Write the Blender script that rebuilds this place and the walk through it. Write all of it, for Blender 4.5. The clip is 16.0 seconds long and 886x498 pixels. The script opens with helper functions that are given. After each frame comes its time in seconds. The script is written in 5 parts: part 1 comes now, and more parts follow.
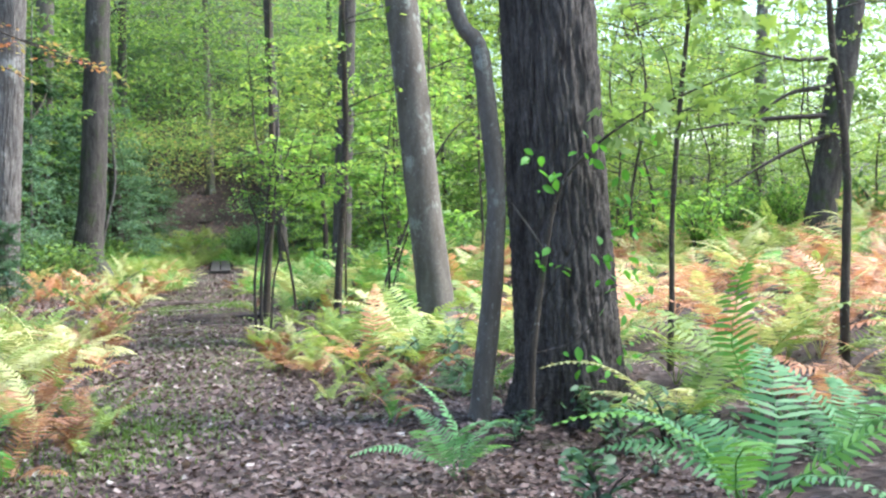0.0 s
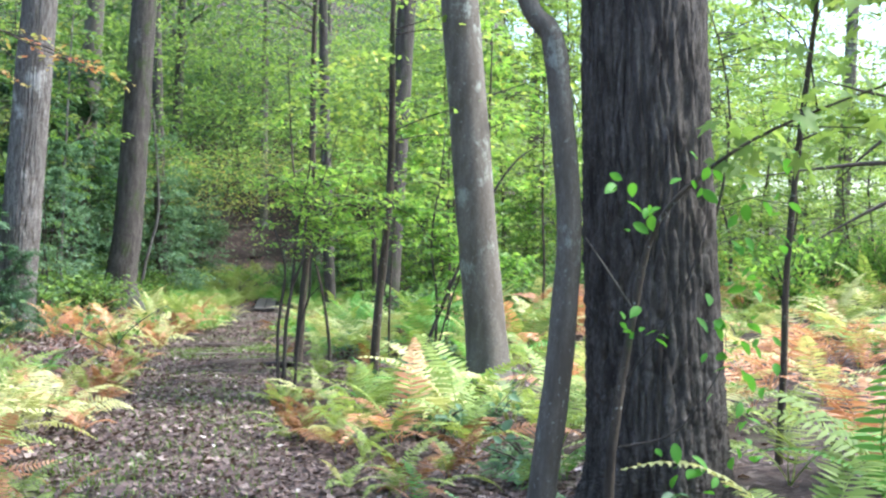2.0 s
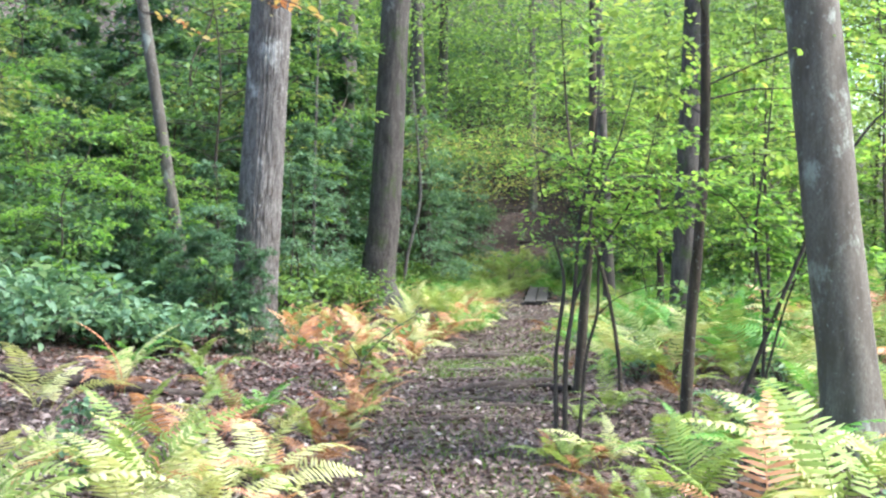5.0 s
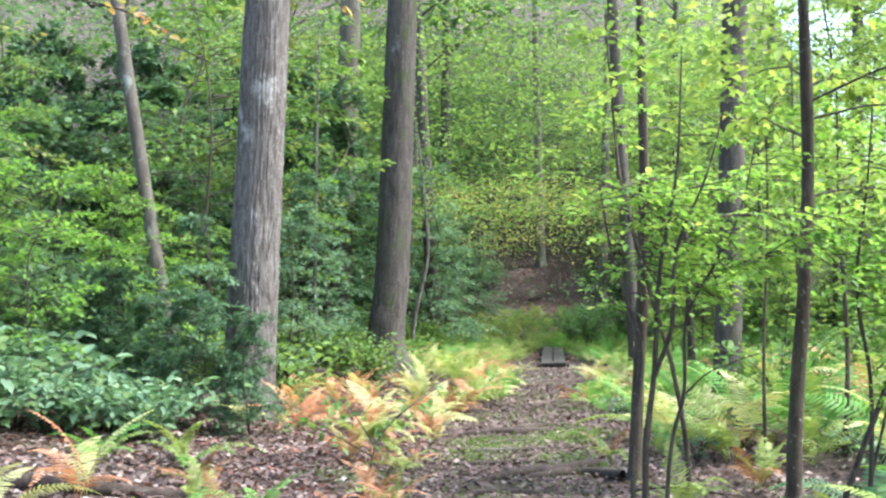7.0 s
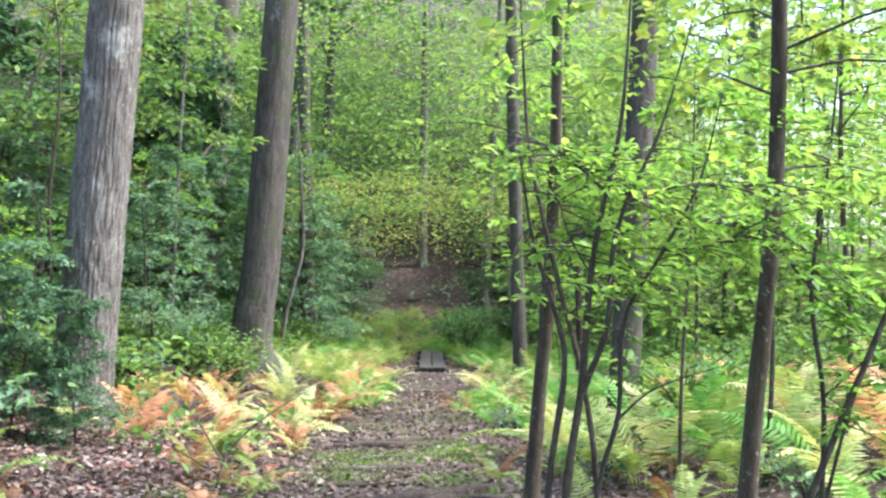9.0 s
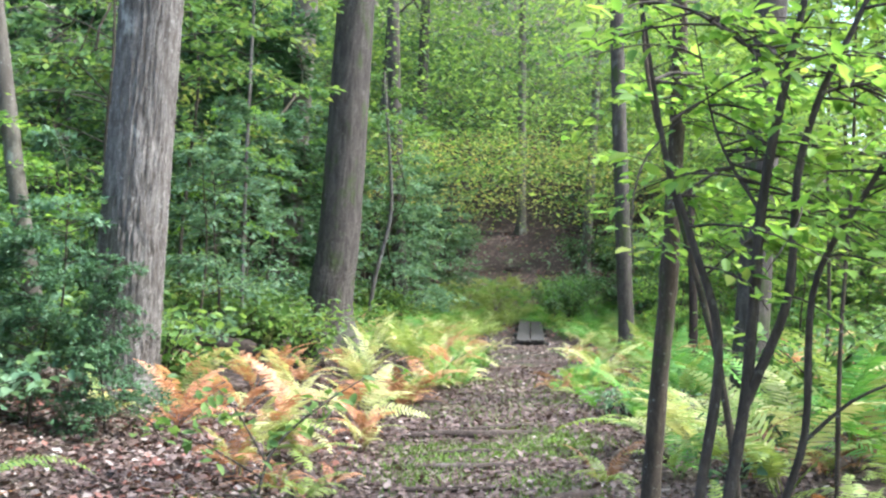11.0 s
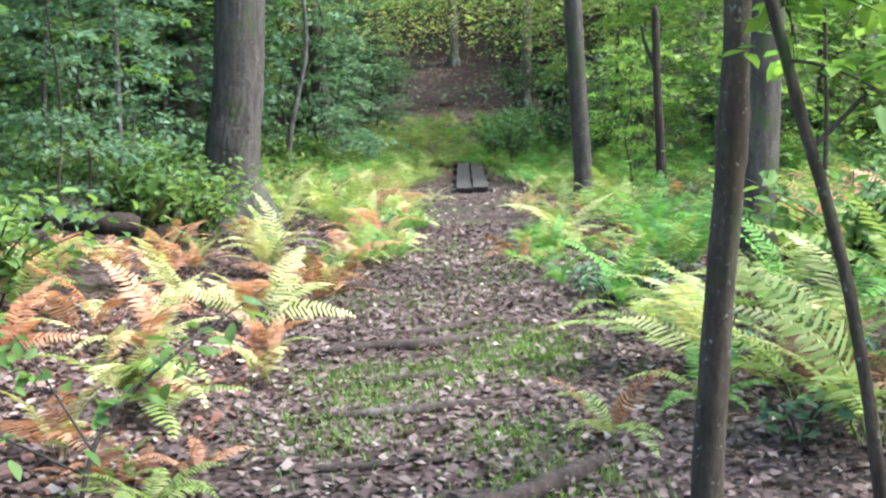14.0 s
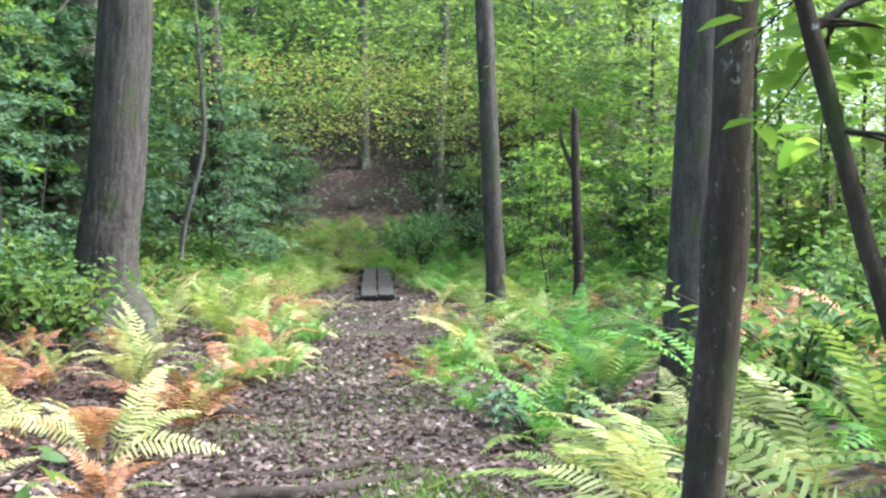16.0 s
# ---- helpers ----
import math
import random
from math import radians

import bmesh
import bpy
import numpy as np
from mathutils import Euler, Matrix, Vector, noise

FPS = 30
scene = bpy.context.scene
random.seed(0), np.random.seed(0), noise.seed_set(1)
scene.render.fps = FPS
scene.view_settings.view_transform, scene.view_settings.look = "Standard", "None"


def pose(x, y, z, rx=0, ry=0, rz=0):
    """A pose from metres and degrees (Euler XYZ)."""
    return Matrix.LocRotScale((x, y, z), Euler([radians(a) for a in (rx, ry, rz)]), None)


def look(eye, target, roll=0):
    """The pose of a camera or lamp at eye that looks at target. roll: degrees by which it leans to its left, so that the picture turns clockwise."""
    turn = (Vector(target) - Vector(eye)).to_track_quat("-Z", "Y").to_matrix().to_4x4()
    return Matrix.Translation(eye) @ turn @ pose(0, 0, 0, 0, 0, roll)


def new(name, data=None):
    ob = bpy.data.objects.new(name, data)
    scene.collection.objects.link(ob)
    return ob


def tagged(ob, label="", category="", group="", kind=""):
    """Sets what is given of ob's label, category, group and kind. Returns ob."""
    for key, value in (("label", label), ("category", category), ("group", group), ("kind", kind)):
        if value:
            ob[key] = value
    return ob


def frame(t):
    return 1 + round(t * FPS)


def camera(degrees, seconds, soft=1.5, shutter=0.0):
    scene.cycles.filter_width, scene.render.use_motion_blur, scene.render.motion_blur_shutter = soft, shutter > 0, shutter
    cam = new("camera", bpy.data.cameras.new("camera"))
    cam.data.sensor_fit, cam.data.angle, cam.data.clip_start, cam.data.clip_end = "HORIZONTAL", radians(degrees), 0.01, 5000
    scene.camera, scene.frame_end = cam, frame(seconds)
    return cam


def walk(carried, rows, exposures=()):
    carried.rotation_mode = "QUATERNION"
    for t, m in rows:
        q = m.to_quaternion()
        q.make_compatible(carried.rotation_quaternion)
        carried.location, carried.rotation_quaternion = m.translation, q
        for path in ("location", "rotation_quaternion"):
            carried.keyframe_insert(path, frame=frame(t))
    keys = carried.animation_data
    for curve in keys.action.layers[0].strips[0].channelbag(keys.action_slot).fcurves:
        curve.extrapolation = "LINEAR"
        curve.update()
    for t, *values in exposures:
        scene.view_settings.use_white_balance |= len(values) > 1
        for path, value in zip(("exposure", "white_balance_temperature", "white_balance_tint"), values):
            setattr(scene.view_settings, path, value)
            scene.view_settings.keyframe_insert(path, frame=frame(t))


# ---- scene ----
cam = camera(39.7, 16.0, soft=2.4)
EXPO = 2.32
PATH = [
    (0, -0.081, -0.123, 1.337, 88.77, 0.6, -0.2),
    (0.5, -0.036, 0.321, 1.335, 89.52, 0.38, -2.19),
    (1, -0.026, 0.77, 1.376, 90.61, -0.17, 1.15),
    (1.5, -0.054, 1.26, 1.366, 90.66, -1.76, 0.76),
    (2, -0.055, 1.826, 1.344, 90.73, -1.46, 2.53),
    (2.5, -0.081, 2.395, 1.422, 89.5, -0.6, 10.04),
    (3, -0.275, 2.969, 1.432, 88.77, 0.55, 13.36),
    (3.5, -0.356, 3.496, 1.383, 89.37, 0.69, 13.95),
    (4, -0.417, 4.001, 1.445, 89.43, -0.17, 16.01),
    (6.5, -1.187, 6.198, 1.55, 90.51, -1.15, 13.24),
    (7, -1.361, 6.648, 1.543, 92.26, 0.42, 15.05),
    (7.5, -1.468, 7.013, 1.493, 92.24, -1.4, 14.9),
    (8, -1.579, 7.42, 1.514, 91.52, -1.7, 11.56),
    (8.5, -1.627, 7.869, 1.53, 92.22, -2.2, 10.14),
    (9, -1.739, 8.314, 1.47, 92.42, -1.66, 9.35),
    (9.5, -1.815, 8.775, 1.445, 91.69, 0.03, 8.19),
    (10, -1.817, 9.236, 1.463, 91.8, -2.66, 13.5),
    (12.5, -2.399, 11.564, 1.375, 87.37, -0.33, 13.81),
    (13, -2.46, 12.082, 1.437, 85.93, -1.29, 12.79),
    (13.5, -2.514, 12.472, 1.448, 84.35, -1.52, 12.85),
    (14, -2.59, 12.857, 1.54, 83.14, 0.95, 10.87),
    (14.5, -2.577, 13.247, 1.529, 83.39, 0.42, 9.21),
    (15, -2.569, 13.595, 1.528, 83.57, -1.33, 8.12),
    (15.5, -2.672, 13.889, 1.497, 85.54, -2, 4.83),
    (16, -2.728, 14.167, 1.498, 88.02, -0.62, 6.8),
]
walk(cam, [(t, pose(x, y, z, rx, ry, rz)) for t, x, y, z, rx, ry, rz in PATH], exposures=[(0, EXPO - 0.05, 5800, 8), (4, EXPO, 5800, 8), (6.5, EXPO + 0.2, 6000, 9), (10, EXPO + 0.17, 6000, 8), (12.5, EXPO + 0.14, 5800, 8), (16, EXPO + 0.14, 5800, 8)])

# ---- daylight: a bright hazy sky, the sun off to the right through the canopy ----
SUN_AZ, SUN_EL = 82.0, 58.0
world = bpy.data.worlds.new("sky")
scene.world = world
world.use_nodes = True
wn = world.node_tree
sky = wn.nodes.new("ShaderNodeTexSky")
sky.sky_type, sky.sun_disc = "NISHITA", False
sky.sun_elevation, sky.sun_rotation = radians(SUN_EL), radians(SUN_AZ)
sky.air_density, sky.dust_density = 1.2, 3.0
wn.nodes["Background"].inputs["Strength"].default_value = 0.15
wn.links.new(sky.outputs[0], wn.nodes["Background"].inputs[0])
sun = new("sun", bpy.data.lights.new("sun", "SUN"))
sun.data.energy, sun.data.angle, sun.data.color = 2.5, radians(14), (1.0, 0.97, 0.91)
sun.matrix_world = look((30 * math.sin(radians(SUN_AZ)), 30 * math.cos(radians(SUN_AZ)), 30 * math.tan(radians(SUN_EL))), (0, 0, 0))

# ---- materials ----
RNG = np.random.default_rng(7)


def blank(name, rough=0.85):
    mat = bpy.data.materials.new(name)
    mat.use_nodes = True
    nt = mat.node_tree
    bs = nt.nodes["Principled BSDF"]
    bs.inputs["Roughness"].default_value = rough
    bs.inputs["Specular IOR Level"].default_value = 0.25
    return mat, nt, bs


def ramp(nt, fac, stops):
    r = nt.nodes.new("ShaderNodeValToRGB")
    el = r.color_ramp.elements
    while len(el) < len(stops):
        el.new(0.5)
    for e, (p, c) in zip(el, stops):
        e.position, e.color = p, (*c, 1)
    nt.links.new(fac, r.inputs[0])
    return r.outputs[0]


def noise_tex(nt, scale, stretch=(1, 1, 1), detail=5, rough=0.6, kind="Object"):
    co = nt.nodes.new("ShaderNodeTexCoord")
    mp = nt.nodes.new("ShaderNodeMapping")
    mp.inputs["Scale"].default_value = stretch
    nt.links.new(co.outputs[kind], mp.inputs[0])
    n = nt.nodes.new("ShaderNodeTexNoise")
    n.inputs["Scale"].default_value, n.inputs["Detail"].default_value, n.inputs["Roughness"].default_value = scale, detail, rough
    nt.links.new(mp.outputs[0], n.inputs["Vector"])
    return n.outputs["Fac"]


def mixed(nt, fac, a, b, blend="MIX"):
    m = nt.nodes.new("ShaderNodeMix")
    m.data_type, m.blend_type = "RGBA", blend
    for sock, v in ((m.inputs["Factor"], fac), (m.inputs["A"], a), (m.inputs["B"], b)):
        if isinstance(v, bpy.types.NodeSocket):
            nt.links.new(v, sock)
        else:
            sock.default_value = v if isinstance(v, float) else (*v, 1)
    return m.outputs["Result"]


def bumped(nt, bs, height, strength, dist):
    b = nt.nodes.new("ShaderNodeBump")
    b.inputs["Strength"].default_value, b.inputs["Distance"].default_value = strength, dist
    nt.links.new(height, b.inputs["Height"])
    nt.links.new(b.outputs[0], bs.inputs["Normal"])


def leaf_mat(name, stops, thru=0.45, patch=2.0):
    """Thin leaf: colours that differ leaf by leaf, paler blotches, light passing through."""
    mat, nt, bs = blank(name, 0.5)
    geo = nt.nodes.new("ShaderNodeNewGeometry")
    info = nt.nodes.new("ShaderNodeObjectInfo")
    add = nt.nodes.new("ShaderNodeMath")
    add.operation = "MULTIPLY_ADD"
    nt.links.new(geo.outputs["Random Per Island"], add.inputs[0])
    add.inputs[1].default_value = 0.65
    mul = nt.nodes.new("ShaderNodeMath")
    mul.operation = "MULTIPLY"
    mul.inputs[1].default_value = 0.35
    nt.links.new(info.outputs["Random"], mul.inputs[0])
    nt.links.new(mul.outputs[0], add.inputs[2])
    col = ramp(nt, add.outputs[0], stops)
    blot = ramp(nt, noise_tex(nt, patch, kind="Generated" if patch > 20 else "Object"), [(0.3, (0.72, 0.72, 0.72)), (0.7, (1.15, 1.15, 1.15))])
    col = mixed(nt, 1.0, col, blot, "MULTIPLY")
    nt.links.new(col, bs.inputs["Base Color"])
    tr = nt.nodes.new("ShaderNodeBsdfTranslucent")
    warm = mixed(nt, 1.0, col, (1.3, 1.25, 0.85), "MULTIPLY")
    nt.links.new(warm, tr.inputs[0])
    mx = nt.nodes.new("ShaderNodeMixShader")
    mx.inputs[0].default_value = thru
    nt.links.new(bs.outputs[0], mx.inputs[1])
    nt.links.new(tr.outputs[0], mx.inputs[2])
    nt.links.new(mx.outputs[0], nt.nodes["Material Output"].inputs[0])
    return mat


def bark_mat(name, dark, light, pale, pale_at=0.62, scale=9.0, moss=0.0, relief=0.012):
    mat, nt, bs = blank(name, 0.92)
    furrow = noise_tex(nt, scale, (1, 1, 0.22), 8, 0.7)
    blotch = noise_tex(nt, 2.6, (1, 1, 0.6), 9, 0.72)
    fine = noise_tex(nt, 70.0, (1, 1, 0.45), 6, 0.75)
    col = ramp(nt, furrow, [(0.38, dark), (0.6, light)])
    col = mixed(nt, ramp(nt, fine, [(0.40, (0.62, 0.62, 0.62)), (0.60, (0, 0, 0))]), col, dark)
    col = mixed(nt, ramp(nt, blotch, [(pale_at - 0.02, (0, 0, 0)), (pale_at + 0.04, (0.8, 0.8, 0.8))]), col, pale)
    col = mixed(nt, ramp(nt, noise_tex(nt, 38.0, (1, 1, 0.7), 3), [(0.64, (0, 0, 0)), (0.69, (0.6, 0.6, 0.6))]), col, pale)
    if moss:
        m = noise_tex(nt, 5.0, (1, 1, 0.5), 5)
        col = mixed(nt, ramp(nt, m, [(0.6 - moss, (0, 0, 0)), (0.72 - moss, (0.85, 0.85, 0.85))]), col, (0.045, 0.06, 0.02))
    nt.links.new(col, bs.inputs["Base Color"])
    bumped(nt, bs, mixed(nt, 0.4, furrow, fine), 1.0, relief)
    return mat


def earth_mat():
    """Forest floor: layered fallen leaves in browns and greys over dark soil, with moss in places."""
    mat, nt, bs = blank("leafy_soil", 0.95)
    co = nt.nodes.new("ShaderNodeTexCoord")
    v = nt.nodes.new("ShaderNodeTexVoronoi")
    v.inputs["Scale"].default_value, v.inputs["Randomness"].default_value = 16.0, 1.0
    warp = nt.nodes.new("ShaderNodeTexNoise")
    warp.inputs["Scale"].default_value = 9.0
    nt.links.new(co.outputs["Object"], warp.inputs["Vector"])
    nt.links.new(mixed(nt, 0.08, co.outputs["Object"], warp.outputs["Color"]), v.inputs["Vector"])
    cell = nt.nodes.new("ShaderNodeSeparateColor")
    nt.links.new(v.outputs["Color"], cell.inputs[0])
    col = ramp(nt, cell.outputs[0], [(0.0, (0.018, 0.011, 0.009)), (0.4, (0.045, 0.028, 0.023)), (0.75, (0.08, 0.055, 0.047)), (1.0, (0.17, 0.135, 0.12))])
    soil = ramp(nt, noise_tex(nt, 30, detail=6), [(0.3, (0.018, 0.012, 0.01)), (0.7, (0.055, 0.038, 0.032))])
    col = mixed(nt, ramp(nt, noise_tex(nt, 1.3, detail=6), [(0.42, (0, 0, 0)), (0.58, (1, 1, 1))]), col, soil)
    moss = ramp(nt, noise_tex(nt, 0.8, detail=8, rough=0.7), [(0.56, (0, 0, 0)), (0.68, (0.8, 0.8, 0.8))])
    col = mixed(nt, moss, col, (0.06, 0.085, 0.022))
    nt.links.new(col, bs.inputs["Base Color"])
    bumped(nt, bs, mixed(nt, 0.5, v.outputs["Distance"], noise_tex(nt, 40, detail=5)), 1.0, 0.03)
    return mat


M_EARTH = earth_mat()
M_OAK = bark_mat("oak_bark", (0.035, 0.028, 0.024), (0.135, 0.115, 0.10), (0.15, 0.14, 0.12), 0.7, 14.0, relief=0.02)
M_GREY = bark_mat("smooth_grey_bark", (0.075, 0.062, 0.05), (0.155, 0.138, 0.115), (0.27, 0.285, 0.245), 0.58, 7.0)
M_WHITE = bark_mat("pale_ridged_bark", (0.075, 0.062, 0.053), (0.22, 0.20, 0.185), (0.37, 0.355, 0.33), 0.60, 20.0, relief=0.02)
M_DARK = bark_mat("dark_brown_bark", (0.04, 0.033, 0.028), (0.105, 0.09, 0.078), (0.17, 0.16, 0.145), 0.62, 14.0, moss=0.07, relief=0.015)
M_SAP = bark_mat("sapling_bark", (0.035, 0.026, 0.019), (0.10, 0.078, 0.058), (0.30, 0.30, 0.27), 0.63, 14.0, moss=0.06)
M_TWIG = bark_mat("twig_bark", (0.03, 0.024, 0.02), (0.085, 0.07, 0.058), (0.12, 0.11, 0.10), 0.66, 30.0)
M_ROOT = bark_mat("root_wood", (0.022, 0.016, 0.013), (0.075, 0.055, 0.045), (0.14, 0.12, 0.105), 0.62, 22.0)
M_PLANK = bark_mat("weathered_plank", (0.03, 0.026, 0.024), (0.08, 0.072, 0.068), (0.12, 0.112, 0.106), 0.62, 18.0)
GREENS = [(0.0, (0.045, 0.10, 0.03)), (0.45, (0.10, 0.19, 0.05)), (0.8, (0.18, 0.28, 0.07)), (1.0, (0.34, 0.34, 0.10))]
L_LIGHT = leaf_mat("bright_green_leaves", [(0, (0.09, 0.17, 0.04)), (0.5, (0.18, 0.28, 0.07)), (0.85, (0.28, 0.37, 0.09)), (1, (0.48, 0.42, 0.12))], 0.5)
L_MID = leaf_mat("green_leaves", GREENS, 0.45)
# deeper leaf colour that carries part of the shade of the dense woods
L_SHADE = leaf_mat("shade_green_leaves", [(0, (0.04, 0.09, 0.04)), (0.5, (0.085, 0.165, 0.075)), (1, (0.18, 0.27, 0.12))], 0.45)
L_SHRUB = leaf_mat("blue_green_shrub_leaves", [(0, (0.05, 0.11, 0.06)), (0.6, (0.12, 0.215, 0.12)), (1, (0.23, 0.33, 0.19))], 0.42)
L_NEEDLE = leaf_mat("hemlock_needles", [(0, (0.03, 0.07, 0.038)), (1, (0.085, 0.165, 0.075))], 0.35)
L_GOLD = leaf_mat("turning_leaves", [(0, (0.14, 0.22, 0.06)), (0.6, (0.26, 0.30, 0.09)), (0.95, (0.38, 0.34, 0.11)), (1, (0.42, 0.18, 0.10))], 0.45)
L_FRESH = leaf_mat("soft_green_leaves", [(0, (0.07, 0.17, 0.03)), (0.5, (0.15, 0.29, 0.055)), (0.9, (0.25, 0.38, 0.08)), (1, (0.42, 0.40, 0.11))], 0.58)
L_RED = leaf_mat("red_maple_leaves", [(0, (0.34, 0.07, 0.06)), (0.35, (0.38, 0.16, 0.08)), (0.6, (0.36, 0.28, 0.1)), (1, (0.15, 0.24, 0.07))], 0.45)
L_VINE = leaf_mat("fresh_green_leaves", [(0, (0.07, 0.24, 0.03)), (1, (0.16, 0.40, 0.05))], 0.45)
F_GREEN = leaf_mat("green_frond", [(0, (0.07, 0.20, 0.035)), (1, (0.17, 0.35, 0.07))], 0.4)
F_COOL = leaf_mat("cool_green_frond", [(0, (0.075, 0.20, 0.07)), (1, (0.19, 0.37, 0.16))], 0.35)
F_LIME = leaf_mat("yellow_green_frond", [(0, (0.13, 0.21, 0.045)), (1, (0.31, 0.38, 0.11))], 0.4)
F_PALE = leaf_mat("pale_yellow_frond", [(0, (0.32, 0.35, 0.12)), (1, (0.54, 0.53, 0.26))], 0.35)
F_RUST = leaf_mat("rusty_orange_frond", [(0, (0.32, 0.135, 0.07)), (0.6, (0.50, 0.245, 0.14)), (1, (0.58, 0.38, 0.22))], 0.35)
F_BROWN = leaf_mat("withered_brown_frond", [(0, (0.12, 0.05, 0.025)), (1, (0.30, 0.15, 0.06))], 0.2)
D_LEAF = leaf_mat("dry_fallen_leaf", [(0, (0.032, 0.019, 0.016)), (0.4, (0.08, 0.049, 0.042)), (0.7, (0.15, 0.104, 0.09)), (0.88, (0.29, 0.232, 0.205)), (1, (0.54, 0.49, 0.45))], 0.1)
D_RED = leaf_mat("red_fallen_leaf", [(0, (0.12, 0.045, 0.035)), (1, (0.28, 0.13, 0.10))], 0.2)
G_BLADE = leaf_mat("short_grass", [(0, (0.06, 0.12, 0.025)), (1, (0.2, 0.3, 0.06))], 0.35)
M_BLAZE, _nt, _bs = blank("white_blaze_paint", 0.6)
_nt.links.new(ramp(_nt, noise_tex(_nt, 40), [(0.3, (0.62, 0.64, 0.66)), (0.6, (0.82, 0.83, 0.84))]), _bs.inputs["Base Color"])

# ---- mesh helpers ----


def trail(y):
    return float(np.interp(y, [-20, 0, 6, 10, 13.8, 16.2, 20.7, 26.8, 31.5, 36, 45, 60], [0.6, -0.4, -1.1, -1.95, -2.95, -3.45, -4.3, -4.95, -5.7, -6.6, -8.6, -11.5]))


def height(x, y):
    u = x - trail(y)
    z = 0.12 * max(0.0, -u - 1.3) + 0.115 * max(0.0, min(u, 18.0) - 2.8) * min(1.0, max(0.0, (y + 4) / 16))
    far = max(0.0, y - 41 - 0.25 * max(0.0, u - 6))
    z += (0.15 * min(far, 10) + 0.42 * max(0.0, far - 10)) * min(1.0, max(0.2, 1 - (u - 7) / 16))
    z += 0.12 * max(0.0, -u - 16) + 0.15 * max(0.0, -y - 12)
    z += 0.05 * (noise.noise((x * 0.5, y * 0.5, 3.0))) * min(1.0, abs(u) / 2) + 0.025 * noise.noise((x * 1.7, y * 1.7, 9.0))
    return min(z, 40.0)


def np_mesh(name, verts, quads, mat, smooth=False):
    """A mesh from arrays of vertices (n,3) and quads (m,4)."""
    me = bpy.data.meshes.new(name)
    v, q = np.asarray(verts, np.float32), np.asarray(quads, np.int32)
    me.vertices.add(len(v))
    me.vertices.foreach_set("co", v.ravel())
    me.loops.add(q.size)
    me.loops.foreach_set("vertex_index", q.ravel())
    me.polygons.add(len(q))
    me.polygons.foreach_set("loop_start", np.arange(len(q), dtype=np.int32) * q.shape[1])
    if smooth:
        me.polygons.foreach_set("use_smooth", np.ones(len(q), bool))
    me.materials.append(mat)
    me.update(calc_edges=True)
    return me


def part(name, mesh, parent, label="", at=None):
    ob = new(name, mesh)
    ob.parent = parent
    if at is not None:
        ob.matrix_local = at
    return tagged(ob, label) if label else ob


def spline(points, n):
    """A smooth curve through points of (x, y, z, radius)."""
    p = np.array(points, float)
    if len(p) < 3:
        t = np.linspace(0, 1, n)[:, None]
        return p[0] * (1 - t) + p[-1] * t
    p = np.vstack([2 * p[0] - p[1], p, 2 * p[-1] - p[-2]])
    out = []
    for s in np.linspace(0, len(p) - 3 - 1e-6, n):
        i, t = int(s), s - int(s)
        a, b, c, d = p[i:i + 4]
        out.append(0.5 * (2 * b + (c - a) * t + (2 * a - 5 * b + 4 * c - d) * t * t + (3 * b - a - 3 * c + d) * t ** 3))
    out = np.array(out)
    out[:, 3] = np.maximum(out[:, 3], 0.0015)
    return out


def tube(points, sides=8, rings=12, rough=0.06, seed=0, start=0):
    """Vertices and quads of an uneven tapered limb."""
    c = spline(points, rings)
    d = np.gradient(c[:, :3], axis=0)
    d /= np.linalg.norm(d, axis=1)[:, None] + 1e-9
    ref = np.array([0.0, 1.0, 0.0]) if abs(d[0, 1]) < 0.8 else np.array([1.0, 0, 0])
    a = np.cross(d, ref)
    a /= np.linalg.norm(a, axis=1)[:, None]
    b = np.cross(d, a)
    rg = np.random.default_rng(seed)
    lump = 1 + rough * rg.standard_normal((rings, sides))
    th = np.linspace(0, 2 * np.pi, sides, endpoint=False)
    v = c[:, None, :3] + (c[:, 3, None] * lump)[..., None] * (np.cos(th)[None, :, None] * a[:, None] + np.sin(th)[None, :, None] * b[:, None])
    i, j = np.meshgrid(np.arange(rings - 1), np.arange(sides), indexing="ij")
    k = (j + 1) % sides
    q = np.stack([i * sides + j, i * sides + k, (i + 1) * sides + k, (i + 1) * sides + j], -1).reshape(-1, 4)
    return v.reshape(-1, 3), q + start


def joined(pieces):
    vs, qs, n = [], [], 0
    for v, q in pieces:
        vs.append(v)
        qs.append(q + n)
        n += len(v)
    return np.vstack(vs), np.vstack(qs)


